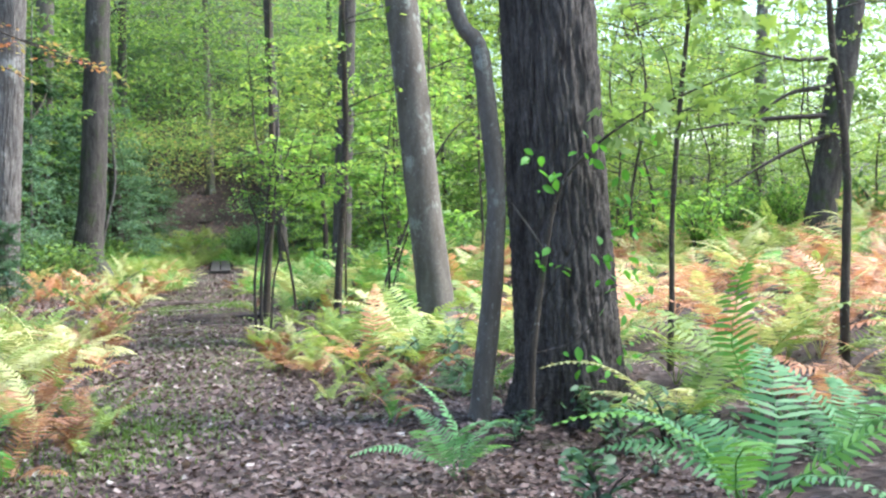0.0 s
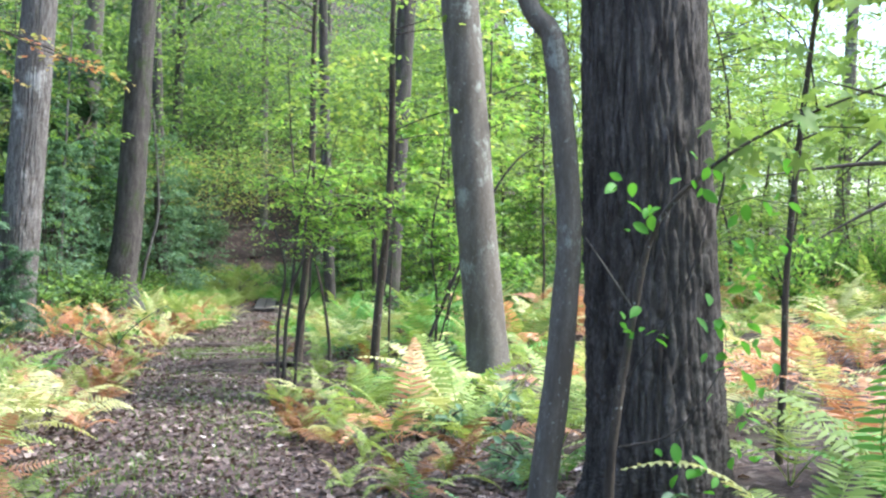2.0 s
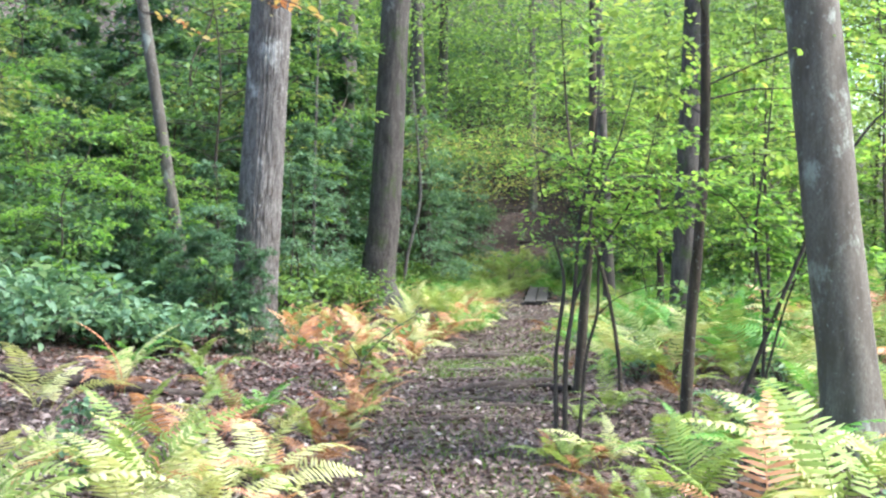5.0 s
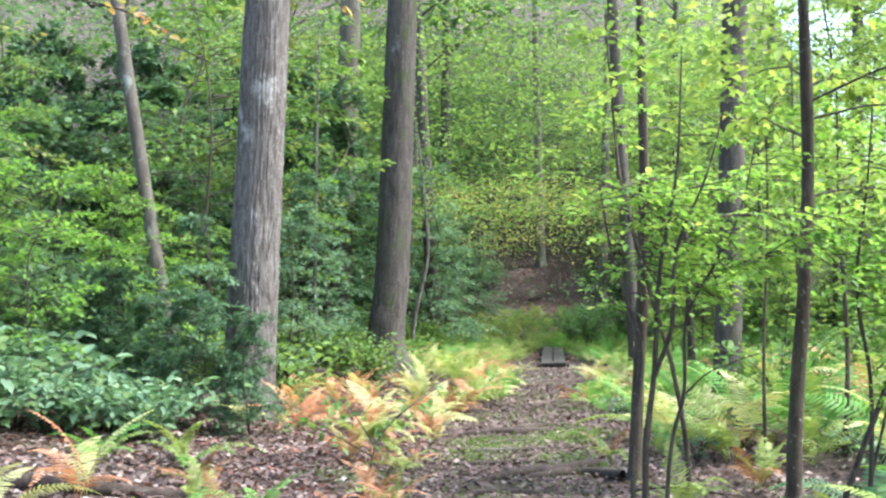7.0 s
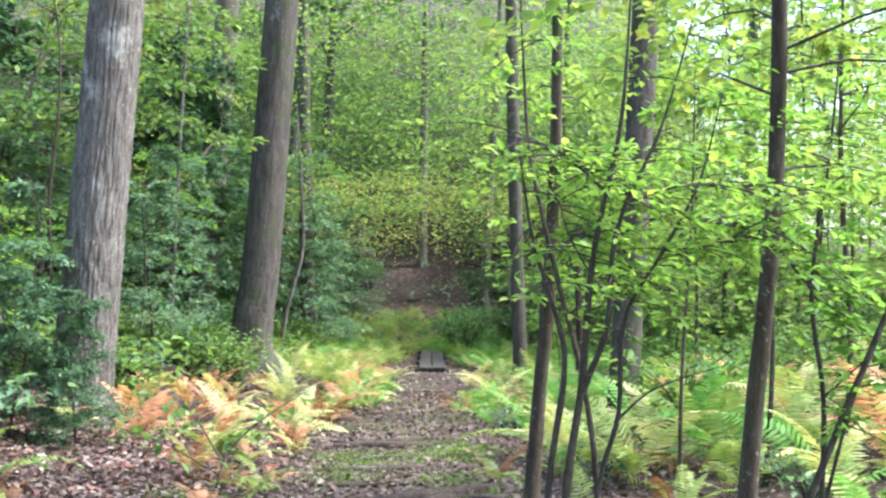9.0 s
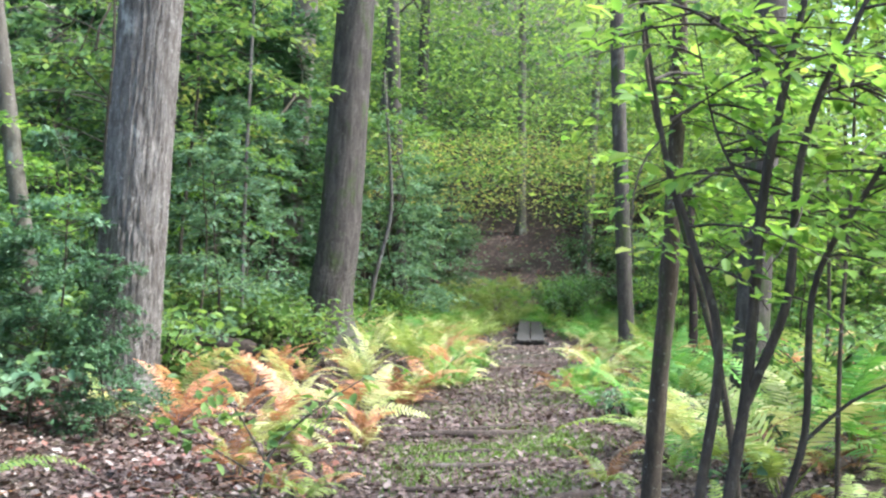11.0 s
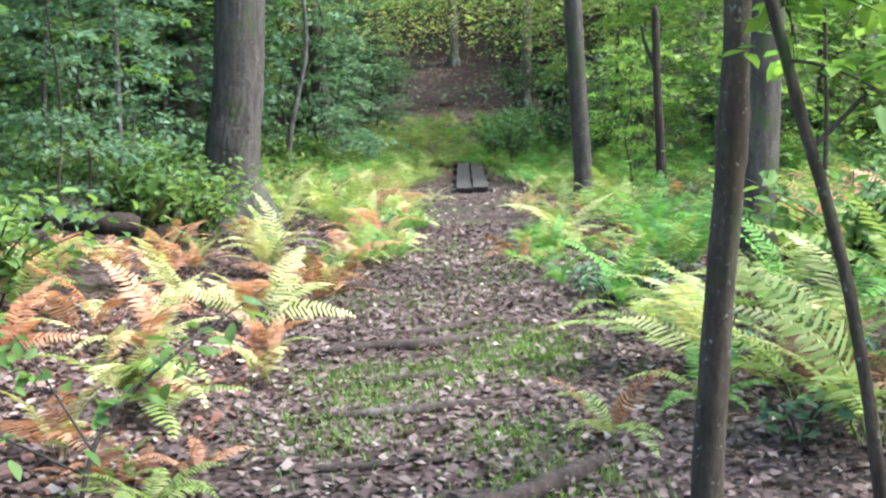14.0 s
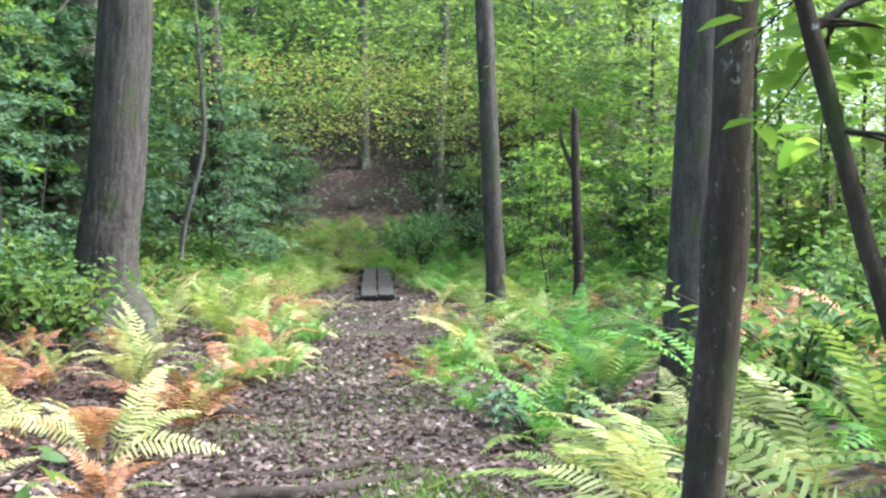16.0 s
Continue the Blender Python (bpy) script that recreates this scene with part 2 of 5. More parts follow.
def leaves(pos, head, size, tilt=0.45, width=0.5, rng=None, fold=0.0):
    """Leaf-shaped quads: pos (n,3), head (n) the way each points, size (n)."""
    rng = rng or RNG
    n = len(pos)
    dz = rng.normal(-0.15, tilt, n)
    f = np.stack([np.cos(head) * np.cos(dz), np.sin(head) * np.cos(dz), np.sin(dz)], 1)
    s = np.stack([-np.sin(head), np.cos(head), np.zeros(n)], 1)
    up = np.cross(f, s)
    r = rng.normal(0, tilt, n)[:, None]
    s = s * np.cos(r) + up * np.sin(r)
    L, W = size[:, None], (size * width)[:, None]
    base = pos
    if fold:
        lift = np.cross(f, s) * W * fold
        v = np.stack([base, base + f * L * 0.3 + s * W * 0.5 + lift, base + f * L * 0.68 + s * W * 0.38 + lift, base + f * L - lift * 0.6, base + f * L * 0.68 - s * W * 0.38 + lift, base + f * L * 0.3 - s * W * 0.5 + lift], 1).reshape(-1, 3)
        b = np.arange(n)[:, None] * 6
        return v, np.vstack([b + (0, 1, 2, 3), b + (0, 3, 4, 5)])
    v = np.stack([base, base + f * L * 0.42 + s * W * 0.5, base + f * L, base + f * L * 0.42 - s * W * 0.5], 1).reshape(-1, 3)
    return v, np.arange(4 * n).reshape(n, 4)


def sprays(count, z0, z1, reach, leaf, per, rng, droop=0.25, shape="cone"):
    """Flat tiers of foliage round a stem: leaves, and the boughs that carry them."""
    P, H, S, B = [], [], [], []
    for k in range(count):
        h = z0 + (z1 - z0) * rng.random() ** 0.9
        top = (h - z0) / max(0.1, z1 - z0)
        L = reach * (1.0 - 0.65 * top if shape == "cone" else 0.45 + 0.55 * math.sin(math.pi * (0.15 + 0.8 * top))) * rng.uniform(0.6, 1.15)
        az = rng.uniform(0, 2 * math.pi)
        rise = rng.uniform(-0.05, 0.3)
        r = 0.15 + 0.85 * rng.random(per) ** 0.75
        lat = rng.normal(0, 1, per) * 0.24 * L * (1.15 - r)
        x, y = r * L, lat
        z = h + rise * r * L - droop * L * r * r - 0.25 * np.abs(lat) + rng.normal(0, 0.035, per)
        P.append(np.stack([x * math.cos(az) - y * math.sin(az), x * math.sin(az) + y * math.cos(az), z], 1))
        H.append(az + np.sign(lat) * rng.uniform(0.3, 1.2, per))
        S.append(leaf * rng.uniform(0.6, 1.3, per))
        kink = rng.normal(0, 0.12, 4) * L
        B.append([(q * L * math.cos(az) - kink[j] * q * math.sin(az), q * L * math.sin(az) + kink[j] * q * math.cos(az), h - 0.15 * L * (1 - q) ** 2 + rise * q * L - droop * L * q * q + 0.3 * kink[3 - j] * q, 0.0075 * (1 - 0.8 * q) * (0.5 + reach / 2)) for j, q in enumerate((0, 0.35, 0.7, 1))])
    return np.vstack(P), np.hstack(H), np.hstack(S), B


# ---- ground ----
xs = np.unique(np.concatenate([np.linspace(-110, -14, 40), np.linspace(-14, 10, 97), np.linspace(10, 110, 40)]))
ys = np.unique(np.concatenate([np.linspace(-90, -2, 30), np.linspace(-2, 44, 170), np.linspace(44, 150, 50)]))
gv = np.array([(x, y, height(x, y)) for y in ys for x in xs])
gi, gj = np.meshgrid(np.arange(len(ys) - 1), np.arange(len(xs) - 1), indexing="ij")
nx = len(xs)
gq = np.stack([gi * nx + gj, gi * nx + gj + 1, (gi + 1) * nx + gj + 1, (gi + 1) * nx + gj], -1).reshape(-1, 4)
tagged(new("ground", np_mesh("ground", gv, gq, M_EARTH, True)), "brown leaf-strewn forest floor with a worn dirt trail", "ground", kind="structure")


def thing(name, x, y, label, category, group="", rz=0.0, z=None):
    e = new(name)
    e.empty_display_size = 0.2
    e.matrix_world = pose(x, y, height(x, y) if z is None else z, 0, 0, rz)
    return tagged(e, label, category, group)


# ---- big trees ----
def limb_set(h0, h1, count, reach, rng, r0, bare=False):
    out = []
    for k in range(count):
        h = h0 + (h1 - h0) * (k + rng.random()) / count
        az, L = rng.uniform(0, 2 * math.pi), reach * rng.uniform(0.6, 1.1)
        c, s = math.cos(az), math.sin(az)
        out.append([(0, 0, h, r0), (0.45 * L * c, 0.45 * L * s, h + 0.3 * L, r0 * 0.6), (L * c, L * s, h + 0.55 * L, r0 * 0.2)])
    return out


def crown_leaves(h0, h1, reach, n, leaf, rng):
    k = 26
    a, r = rng.uniform(0, 2 * np.pi, k), reach * np.sqrt(rng.random(k))
    ctr = np.stack([r * np.cos(a), r * np.sin(a), rng.uniform(h0, h1, k)], 1)
    pick = rng.integers(0, k, n)
    pos = ctr[pick] + rng.normal(0, 1, (n, 3)) * (0.9, 0.9, 0.45)
    return leaves(pos, rng.uniform(0, 2 * np.pi, n), leaf * rng.uniform(0.7, 1.3, n), 0.5, 0.6, rng)


def big_tree(x, y, dia, lean, mat, label, seed, top=15.0, flare=1.35, sides=28, rings=60, crown=1400, bends=(), crown_mat=None, ridge=0.0, grooves=15):
    """lean: (dx, dy) of the stem at 6 m up. ridge: depth of the bark furrows, as geometry."""
    rng = np.random.default_rng(seed)
    t = thing("tree", x, y, label, "tree")
    lx, ly = lean
    pts = [(0, 0, -0.3, dia / 2 * flare * 1.15), (0, 0, 0.08, dia / 2 * flare), (0.008 * lx, 0.008 * ly, 0.5, dia / 2 * 1.08), (0.3 * lx, 0.3 * ly, 2, dia / 2), (lx, ly, 6, dia / 2 * 0.88), (lx * 1.5, ly * 1.5, 10, dia / 2 * 0.6), (lx * 1.8, ly * 1.8, top, dia / 2 * 0.12)]
    for bx, by, bz, br in bends:
        pts = [p for p in pts if abs(p[2] - bz) > 0.35] + [(bx, by, bz, br)]
    pts.sort(key=lambda p: p[2])
    v, q = tube(pts, sides, rings, 0.012, seed)
    c = spline(pts, rings)
    ring = np.repeat(np.arange(rings), sides)
    out = v - c[ring, :3]
    rad = np.linalg.norm(out, axis=1)
    amt = np.empty(len(v))
    for i in range(len(v)):
        p = v[i]
        th = math.atan2(out[i, 1], out[i, 0])
        low = max(0.0, 1 - p[2] / 0.7)
        amt[i] = 1 + 0.05 * noise.noise((math.cos(th) * 1.4 + seed, math.sin(th) * 1.4, p[2] * 0.7)) + 0.16 * low * math.sin(th * 5 + seed) * low
        if ridge:
            w = noise.noise((math.cos(th) * 2.5, math.sin(th) * 2.5, p[2] * 2.6 + seed)) * 1.6
            w2 = noise.noise((math.cos(th) * 7, math.sin(th) * 7, p[2] * 5.5 + seed)) * 0.8
            f = abs(math.sin(th * grooves * 0.5 + w * 2.6 + w2 * 1.6))
            g = abs(math.sin(th * grooves * 0.5 * 0.63 - w * 2.2 + p[2] * 2.3))
            cut = max(1 - min(1.0, f * 1.8), 0.8 * (1 - min(1.0, g * 2.2)))
            amt[i] -= ridge / max(rad[i], 0.05) * cut * (0.8 + 0.5 * noise.noise((th * 6, p[2] * 7, 1.0)))
            amt[i] += 0.02 * noise.noise((th * 12, p[2] * 16, 4.0))
    v = c[ring, :3] + out * amt[:, None]
    part("trunk", np_mesh("trunk", v, q, mat, True), t)
    up = spline(pts, 40)
    k = np.argmin(abs(up[:, 2] - 10))
    off = up[k, :3] * (1, 1, 0)
    for L in limb_set(7.5, top - 1, 6, 3.2, rng, dia * 0.13):
        vv, qq = tube([(a + off[0], b + off[1], c_, r_) for a, b, c_, r_ in L], 6, 6, 0.05, seed)
        part("limb", np_mesh("limb", vv, qq, mat, True), t)
    vv, qq = crown_leaves(8.5, top + 1, 3.4, crown, 0.2, rng)
    part("crown", np_mesh("crown", vv + off, qq, crown_mat or L_MID), t)
    return t


OAK = big_tree(0.79, 8.25, 0.67, (-0.25, 0.1), M_OAK, "massive oak with deeply furrowed dark bark beside the trail", 1, flare=1.22, sides=220, rings=420, ridge=0.04, grooves=40)
big_tree(-0.13, 13.8, 0.385, (-0.55, 0.2), M_GREY, "leaning grey tree with pale lichen patches among ferns", 2)
big_tree(-7.5, 26.0, 0.56, (0.2, 0.2), M_DARK, "tall straight brown tree with mossy flared base", 3, flare=1.75, sides=110, rings=200, ridge=0.008, grooves=40, bends=((-0.05, 0, 0.5, 0.355), (-0.02, 0, 1.0, 0.305)))
big_tree(-7.14, 19.6, 0.55, (0.3, 0.0), M_WHITE, "pale grey tree with vertically ridged bark", 4, flare=1.15, sides=160, rings=260, ridge=0.028, grooves=46)
BLAZED = big_tree(-4.62, 9.88, 0.27, (0.05, 0.1), M_GREY, "grey knotted tree painted with a white trail blaze", 5, top=12)
big_tree(-10.2, 38.7, 0.36, (-0.3, 0), M_DARK, "slim brown tree at the foot of the bank", 6)
big_tree(-10.6, 32.0, 0.55, (0.3, 0), M_GREY, "large grey tree deep in the woods", 7)
big_tree(-1.98, 23.6, 0.36, (0.2, 0), M_DARK, "dark brown tree standing among green ferns", 8)
big_tree(-3.95, 30.5, 0.25, (-0.3, 0), M_DARK, "slender dark tree with mossy lower stem", 9, top=12)
big_tree(-10.1, 54.0, 0.32, (-0.1, 0), M_GREY, "thin grey tree growing on the leafy bank", 10, crown=500)
big_tree(6.5, 21.0, 0.5, (0.9, 0.3), M_DARK, "leaning dark tree above orange ferns", 11, crown=500)
big_tree(-12.6, 44.0, 0.3, (0.3, 0), M_DARK, "slim brown tree on the wooded slope", 12)
big_tree(-16.5, 43.0, 0.4, (0.1, 0), M_GREY, "grey tree deep in the shaded woods", 13)
big_tree(-7.2, 50.0, 0.3, (0.2, 0), M_GREY, "thin grey tree growing on the leafy bank", 14, crown=500)
big_tree(-8.56, 20.5, 0.17, (-0.95, 0), M_GREY, "slanting grey tree among dense shrubs", 15, top=11)
big_tree(-5.2, 56.0, 0.35, (0.2, 0), M_DARK, "dark tree on the far wooded slope", 16, crown=500)
big_tree(1.0, 44.0, 0.4, (0.1, 0), M_GREY, "grey tree beyond the fern clearing", 17, crown=500)
big_tree(-13.5, 52.0, 0.45, (0.1, 0), M_DARK, "dark tree on the far wooded slope", 18)
big_tree(8.5, 33.0, 0.35, (0.2, 0), M_GREY, "grey tree beyond the fern clearing", 19, crown=600)
big_tree(-1.5, 58.0, 0.4, (0.2, 0), M_DARK, "dark tree on the far wooded slope", 20, crown=500)
big_tree(-20.5, 40.0, 0.5, (0.1, 0), M_DARK, "dark tree deep in the shaded woods", 21)
# canopy trees added behind and beside the start of the walk, out of sight, to shade it
for k, (x, y) in enumerate([(-9, 2), (-5, -6), (4.5, -7), (-12, 12), (-16, 26)]):
    big_tree(x, y, 0.4, (0.2, 0.1), M_GREY, "unseen tall grey tree with a full green crown, added for shade", 30 + k, sides=14, rings=24)
# three more unseen trees on the right, added to shade the first ground
for k, (x, y) in enumerate([(8.6, 3.5), (9.5, 7.0), (7.0, -1.5)]):
    big_tree(x, y, 0.4, (0.2, 0.1), M_GREY, "unseen tall grey tree with a full green crown, added for shade", 40 + k, sides=14, rings=24, crown=1700)


# ---- saplings with tiers of leaves ----
def stem_part(name, pts, mat, parent, sides=8, rings=18, seed=0, rough=0.05, label=""):
    v, q = tube(pts, sides, rings, rough, seed)
    return part(name, np_mesh(name, v, q, mat, True), parent, label)


def sapling_kind(seed, tall, z0, reach, tiers, per, leaf, mat, stem, shape="cone", bark=None):
    """The meshes of one kind of sapling: stem, boughs, foliage."""
    rng = np.random.default_rng(seed)
    P, H, S, B = sprays(tiers, z0, tall, reach, leaf, per, rng, shape=shape)
    lv, lq = leaves(P, H, S, 0.4, 0.52, rng)
    w = [(0, 0, -0.15, stem * 1.25)] + [(rng.normal(0, 0.05) * k, rng.normal(0, 0.05) * k, tall * k / 5, stem * (1.05 - 0.17 * k)) for k in range(1, 6)]
    sv, sq = tube(w, 8, 20, 0.05, seed)
    bv, bq = joined([tube(b, 4, 6, 0.0) for b in B])
    return (np_mesh("stem", sv, sq, bark or M_SAP, True), np_mesh("boughs", bv, bq, M_TWIG, True), np_mesh("foliage", lv, lq, mat))


def put_sapling(kind, x, y, label, scale=1.0, rz=0.0, group="understory saplings", name="sapling"):
    t = thing(name, x, y, label, "sapling", group, rz)
    t.scale = (scale,) * 3
    for nm, me in zip(("stem", "twig_mass", "foliage"), kind):
        tagged(part(nm, me, t), kind="" if nm == "stem" else "stuff")
    return t


K_LIGHT = [sapling_kind(100 + k, 5.2, 1.0, 1.9, 26, 75, 0.11, L_LIGHT, 0.03, "round") for k in range(4)]
K_MID = [sapling_kind(110 + k, 6.0, 1.2, 2.2, 30, 80, 0.13, L_MID, 0.035, "round") for k in range(4)]
K_DEEP = [sapling_kind(120 + k, 4.6, 0.3, 1.7, 30, 80, 0.13, L_SHADE, 0.03, "cone") for k in range(3)]
K_HIGH = [sapling_kind(130 + k, 9.5, 3.0, 2.9, 34, 90, 0.15, L_LIGHT, 0.05, "round") for k in range(3)]
K_GOLD = [sapling_kind(140 + k, 5.5, 2.2, 1.8, 22, 60, 0.12, L_GOLD, 0.03, "round") for k in range(2)]
rs = np.random.default_rng(50)
spots = []


def scatter(kinds, n, xr, yr, keep, gap, label, smin=0.8, smax=1.25):
    done = tries = 0
    while done < n and tries < n * 60:
        tries += 1
        x, y = rs.uniform(*xr), rs.uniform(*yr)
        u = x - trail(y)
        if not keep(x, y, u) or any((x - a) ** 2 + (y - b) ** 2 < gap * gap for a, b in spots):
            continue
        spots.append((x, y))
        put_sapling(kinds[rs.integers(len(kinds))], x, y, label, rs.uniform(smin, smax), rs.uniform(0, 360))
        done += 1


# light-leaved understory on the open side, darker leaf colour on the shaded bank side
scatter(K_LIGHT, 22, (3.2, 12), (21, 35), lambda x, y, u: u > 4.2, 1.5, "slender sapling with bright green leaves in flat tiers")
scatter(K_LIGHT, 8, (3, 16), (14, 26), lambda x, y, u: u > 8.0, 1.9, "slender sapling with green leaves in flat tiers")
scatter(K_HIGH, 15, (-9, 10), (34, 56), lambda x, y, u: abs(u) > 1.6, 2.0, "tall sapling with high tiers of light green leaves")
scatter(K_HIGH, 6, (1, 9), (34, 46), lambda x, y, u: u > 5, 2.0, "tall sapling with high tiers of light green leaves")
scatter(K_MID, 24, (-24, -6), (22, 50), lambda x, y, u: u < -4.2, 1.8, "slender sapling with green leaves in flat tiers")
scatter(K_DEEP, 26, (-22, -6), (19, 46), lambda x, y, u: u < -4.4, 1.4, "leafy sapling in shade, leaves coloured darker green")
scatter(K_GOLD, 4, (-14, -6), (15, 34), lambda x, y, u: u < -4.6, 1.5, "sapling with leaves turning yellow and red")
scatter(K_MID, 8, (-7, 0), (46, 58), lambda x, y, u: True, 1.8, "slender sapling with green leaves on the slope", 0.6, 0.9)
K_TEAL = [sapling_kind(160 + k, 4.6, 0.35, 1.9, 34, 80, 0.13, L_SHRUB, 0.028, "cone") for k in range(3)]
K_SOFT = [sapling_kind(165 + k, 4.4, 0.35, 1.8, 32, 80, 0.12, L_FRESH, 0.028, "round") for k in range(3)]
scatter(K_SOFT, 22, (-5, 7), (29, 46), lambda x, y, u: u > 2.0, 1.2, "sapling with fresh green leaves in low flat tiers", 0.5, 1.0)
scatter(K_SOFT, 16, (-15, -6), (17, 40), lambda x, y, u: u < -4.0, 1.2, "sapling with fresh green leaves in low flat tiers", 0.5, 0.9)
scatter(K_TEAL, 22, (-22, -6), (33, 50), lambda x, y, u: u < -1.9, 1.2, "sapling with cool green leaves in low flat tiers", 0.5, 1.1)
scatter(K_TEAL, 9, (-13, -6), (18, 32), lambda x, y, u: u < -3.2, 1.2, "sapling with cool green leaves in low flat tiers", 0.45, 0.8)

# ---- named saplings beside the trail ----
def slim_tree(name, x, y, pts, label, foliage=None, seed=0, mat=None, sides=10, twigs=(), open_side=None):
    t = thing(name, x, y, label, "sapling")
    z = height(x, y)
    stem_part("stem", pts, mat or M_SAP, t, sides, 36, seed, 0.05)
    for tw in twigs:
        stem_part("branch", tw, M_TWIG, t, 6, 10, seed)
    if foliage:
        z0, z1, reach, tiers, per, leaf, lm = foliage
        rng = np.random.default_rng(seed)
        P, H, S, B = sprays(tiers, z0, z1, reach, leaf, per, rng, shape="round")
        k = np.interp(P[:, 2], [p[2] for p in pts], [p[0] for p in pts]), np.interp(P[:, 2], [p[2] for p in pts], [p[1] for p in pts])
        P[:, 0] += k[0]
        P[:, 1] += k[1]
        if open_side is not None:
            ok = (P[:, 0] + x > open_side) | (P[:, 2] > 2.6)
            P, H, S = P[ok], H[ok], S[ok]
        lv, lq = leaves(P, H, S, 0.4, 0.58, rng, 0.15)
        part("foliage", np_mesh("foliage", lv, lq, lm), t)
        bb = []
        for b in B:
            if open_side is not None and b[-1][0] + x < open_side - 0.1:
                continue
            ox, oy = np.interp(b[0][2], [p[2] for p in pts], [p[0] for p in pts]), np.interp(b[0][2], [p[2] for p in pts], [p[1] for p in pts])
            bb.append(tube([(p[0] + ox, p[1] + oy, p[2], p[3]) for p in b], 4, 5, 0))
        v, q = joined(bb)
        tagged(part("twig_mass", np_mesh("twig_mass", v, q, M_TWIG, True), t), kind="stuff")
    return t


def leafy_stems(x, y, stems, boughs, label, seed, twigs, leaf, mat, bark, low=1.3, length=(0.25, 0.6), aim=None, per=16, parent=None):
    """A sapling of one or more crooked stems whose fine twigs carry single leaves; aim biases the twigs' heading."""
    rng = np.random.default_rng(seed)
    t = parent or thing("sapling", x, y, label, "sapling")
    lines = []
    for k, pts in enumerate(stems):
        stem_part("stem", pts, bark, t, 8, 34, seed + k, 0.06)
        lines.append(spline(pts, 40))
    for k, pts in enumerate(boughs):
        stem_part("branch", pts, M_TWIG, t, 6, 18, seed + 20 + k, 0.05)
        lines += [spline(pts, 40)] * 2
    tw, P, H, S = [], [], [], []
    for k in range(twigs):
        c = lines[rng.integers(len(lines))]
        c = c[c[:, 2] > low]
        if not len(c):
            continue
        p = c[rng.integers(len(c)), :3]
        az = rng.uniform(0, 2 * math.pi) if aim is None or rng.random() < 0.3 else radians(aim) + rng.normal(0, 0.8)
        L, up = rng.uniform(*length), rng.normal(0.12, 0.22)
        bend = rng.normal(0, 0.25)
        q = np.linspace(0, 1, 5)
        line = np.stack([p[0] + L * q * np.cos(az + bend * q), p[1] + L * q * np.sin(az + bend * q), p[2] + L * (up * q - 0.35 * q * q), 0.0042 * (1 - 0.75 * q)], 1)
        tw.append(tube([tuple(r) for r in line], 4, 6, 0))
        f = rng.uniform(0.2, 1.0, per)
        pos = np.stack([np.interp(f, q, line[:, j]) for j in range(3)], 1)
        sg = np.where(np.arange(per) % 2, 1.0, -1.0)
        hd = az + bend + sg * rng.uniform(0.5, 1.1, per)
        off = rng.uniform(0.0, 0.16, per) * L
        pos[:, 0] += off * np.cos(hd)
        pos[:, 1] += off * np.sin(hd)
        P.append(pos + rng.normal(0, 0.012, (per, 3)))
        H.append(hd)
        S.append(leaf * rng.uniform(0.6, 1.25, per))
    v, qd = joined(tw)
    tagged(part("twig_mass", np_mesh("twig_mass", v, qd, M_TWIG, True), t), kind="stuff")
    v, qd = leaves(np.vstack(P), np.hstack(H), np.hstack(S), 0.35, 0.55, rng, 0.15)
    part("foliage", np_mesh("foliage", v, qd, mat), t)
    return t


slim_tree("sapling", 0.3, 8.0, [(-0.12, 0, -0.1, 0.09), (-0.11, 0, 0.15, 0.074), (-0.03, 0, 0.9, 0.068), (0.0, 0, 1.5, 0.064), (-0.05, 0, 2.1, 0.06), (-0.11, 0, 2.5, 0.057), (-0.27, 0.02, 2.8, 0.05), (-0.5, 0.1, 4.2, 0.04), (-0.6, 0.2, 6, 0.012)], "crooked smooth-barked young tree leaning by the oak", (3.4, 6.0, 1.6, 14, 60, 0.11, L_LIGHT), 61, M_GREY)
leafy_stems(0, 0, [], [[(0.05, 0.05, 3.0, 0.014), (0.5, 0.5, 2.95, 0.010), (1.0, 0.9, 2.75, 0.007), (1.5, 1.2, 2.55, 0.003)], [(0.6, 0.55, 2.92, 0.008), (0.5, 1.0, 2.8, 0.006), (0.4, 1.5, 2.65, 0.003)], [(0.9, 0.8, 2.8, 0.007), (1.3, 0.7, 2.65, 0.005), (1.6, 0.6, 2.5, 0.002)]],
            "", 85, 20, 0.055, L_RED, M_TWIG, 2.3, (0.2, 0.45), 30, 9, BLAZED)
slim_tree("sapling", -2.49, 17.0, [(-0.03, 0, -0.1, 0.10), (-0.01, 0, 0.06, 0.064), (0.01, 0, 0.5, 0.051), (0.055, 0, 1.2, 0.049), (0.07, 0, 1.45, 0.053), (0.08, 0, 1.8, 0.046), (0.10, 0, 2.6, 0.042), (0.08, 0.05, 4.2, 0.03), (0.1, 0.1, 6.5, 0.01)], "dark crooked young tree beside the trail", (2.9, 6.2, 1.7, 16, 95, 0.078, L_LIGHT), 62, M_SAP, 14)
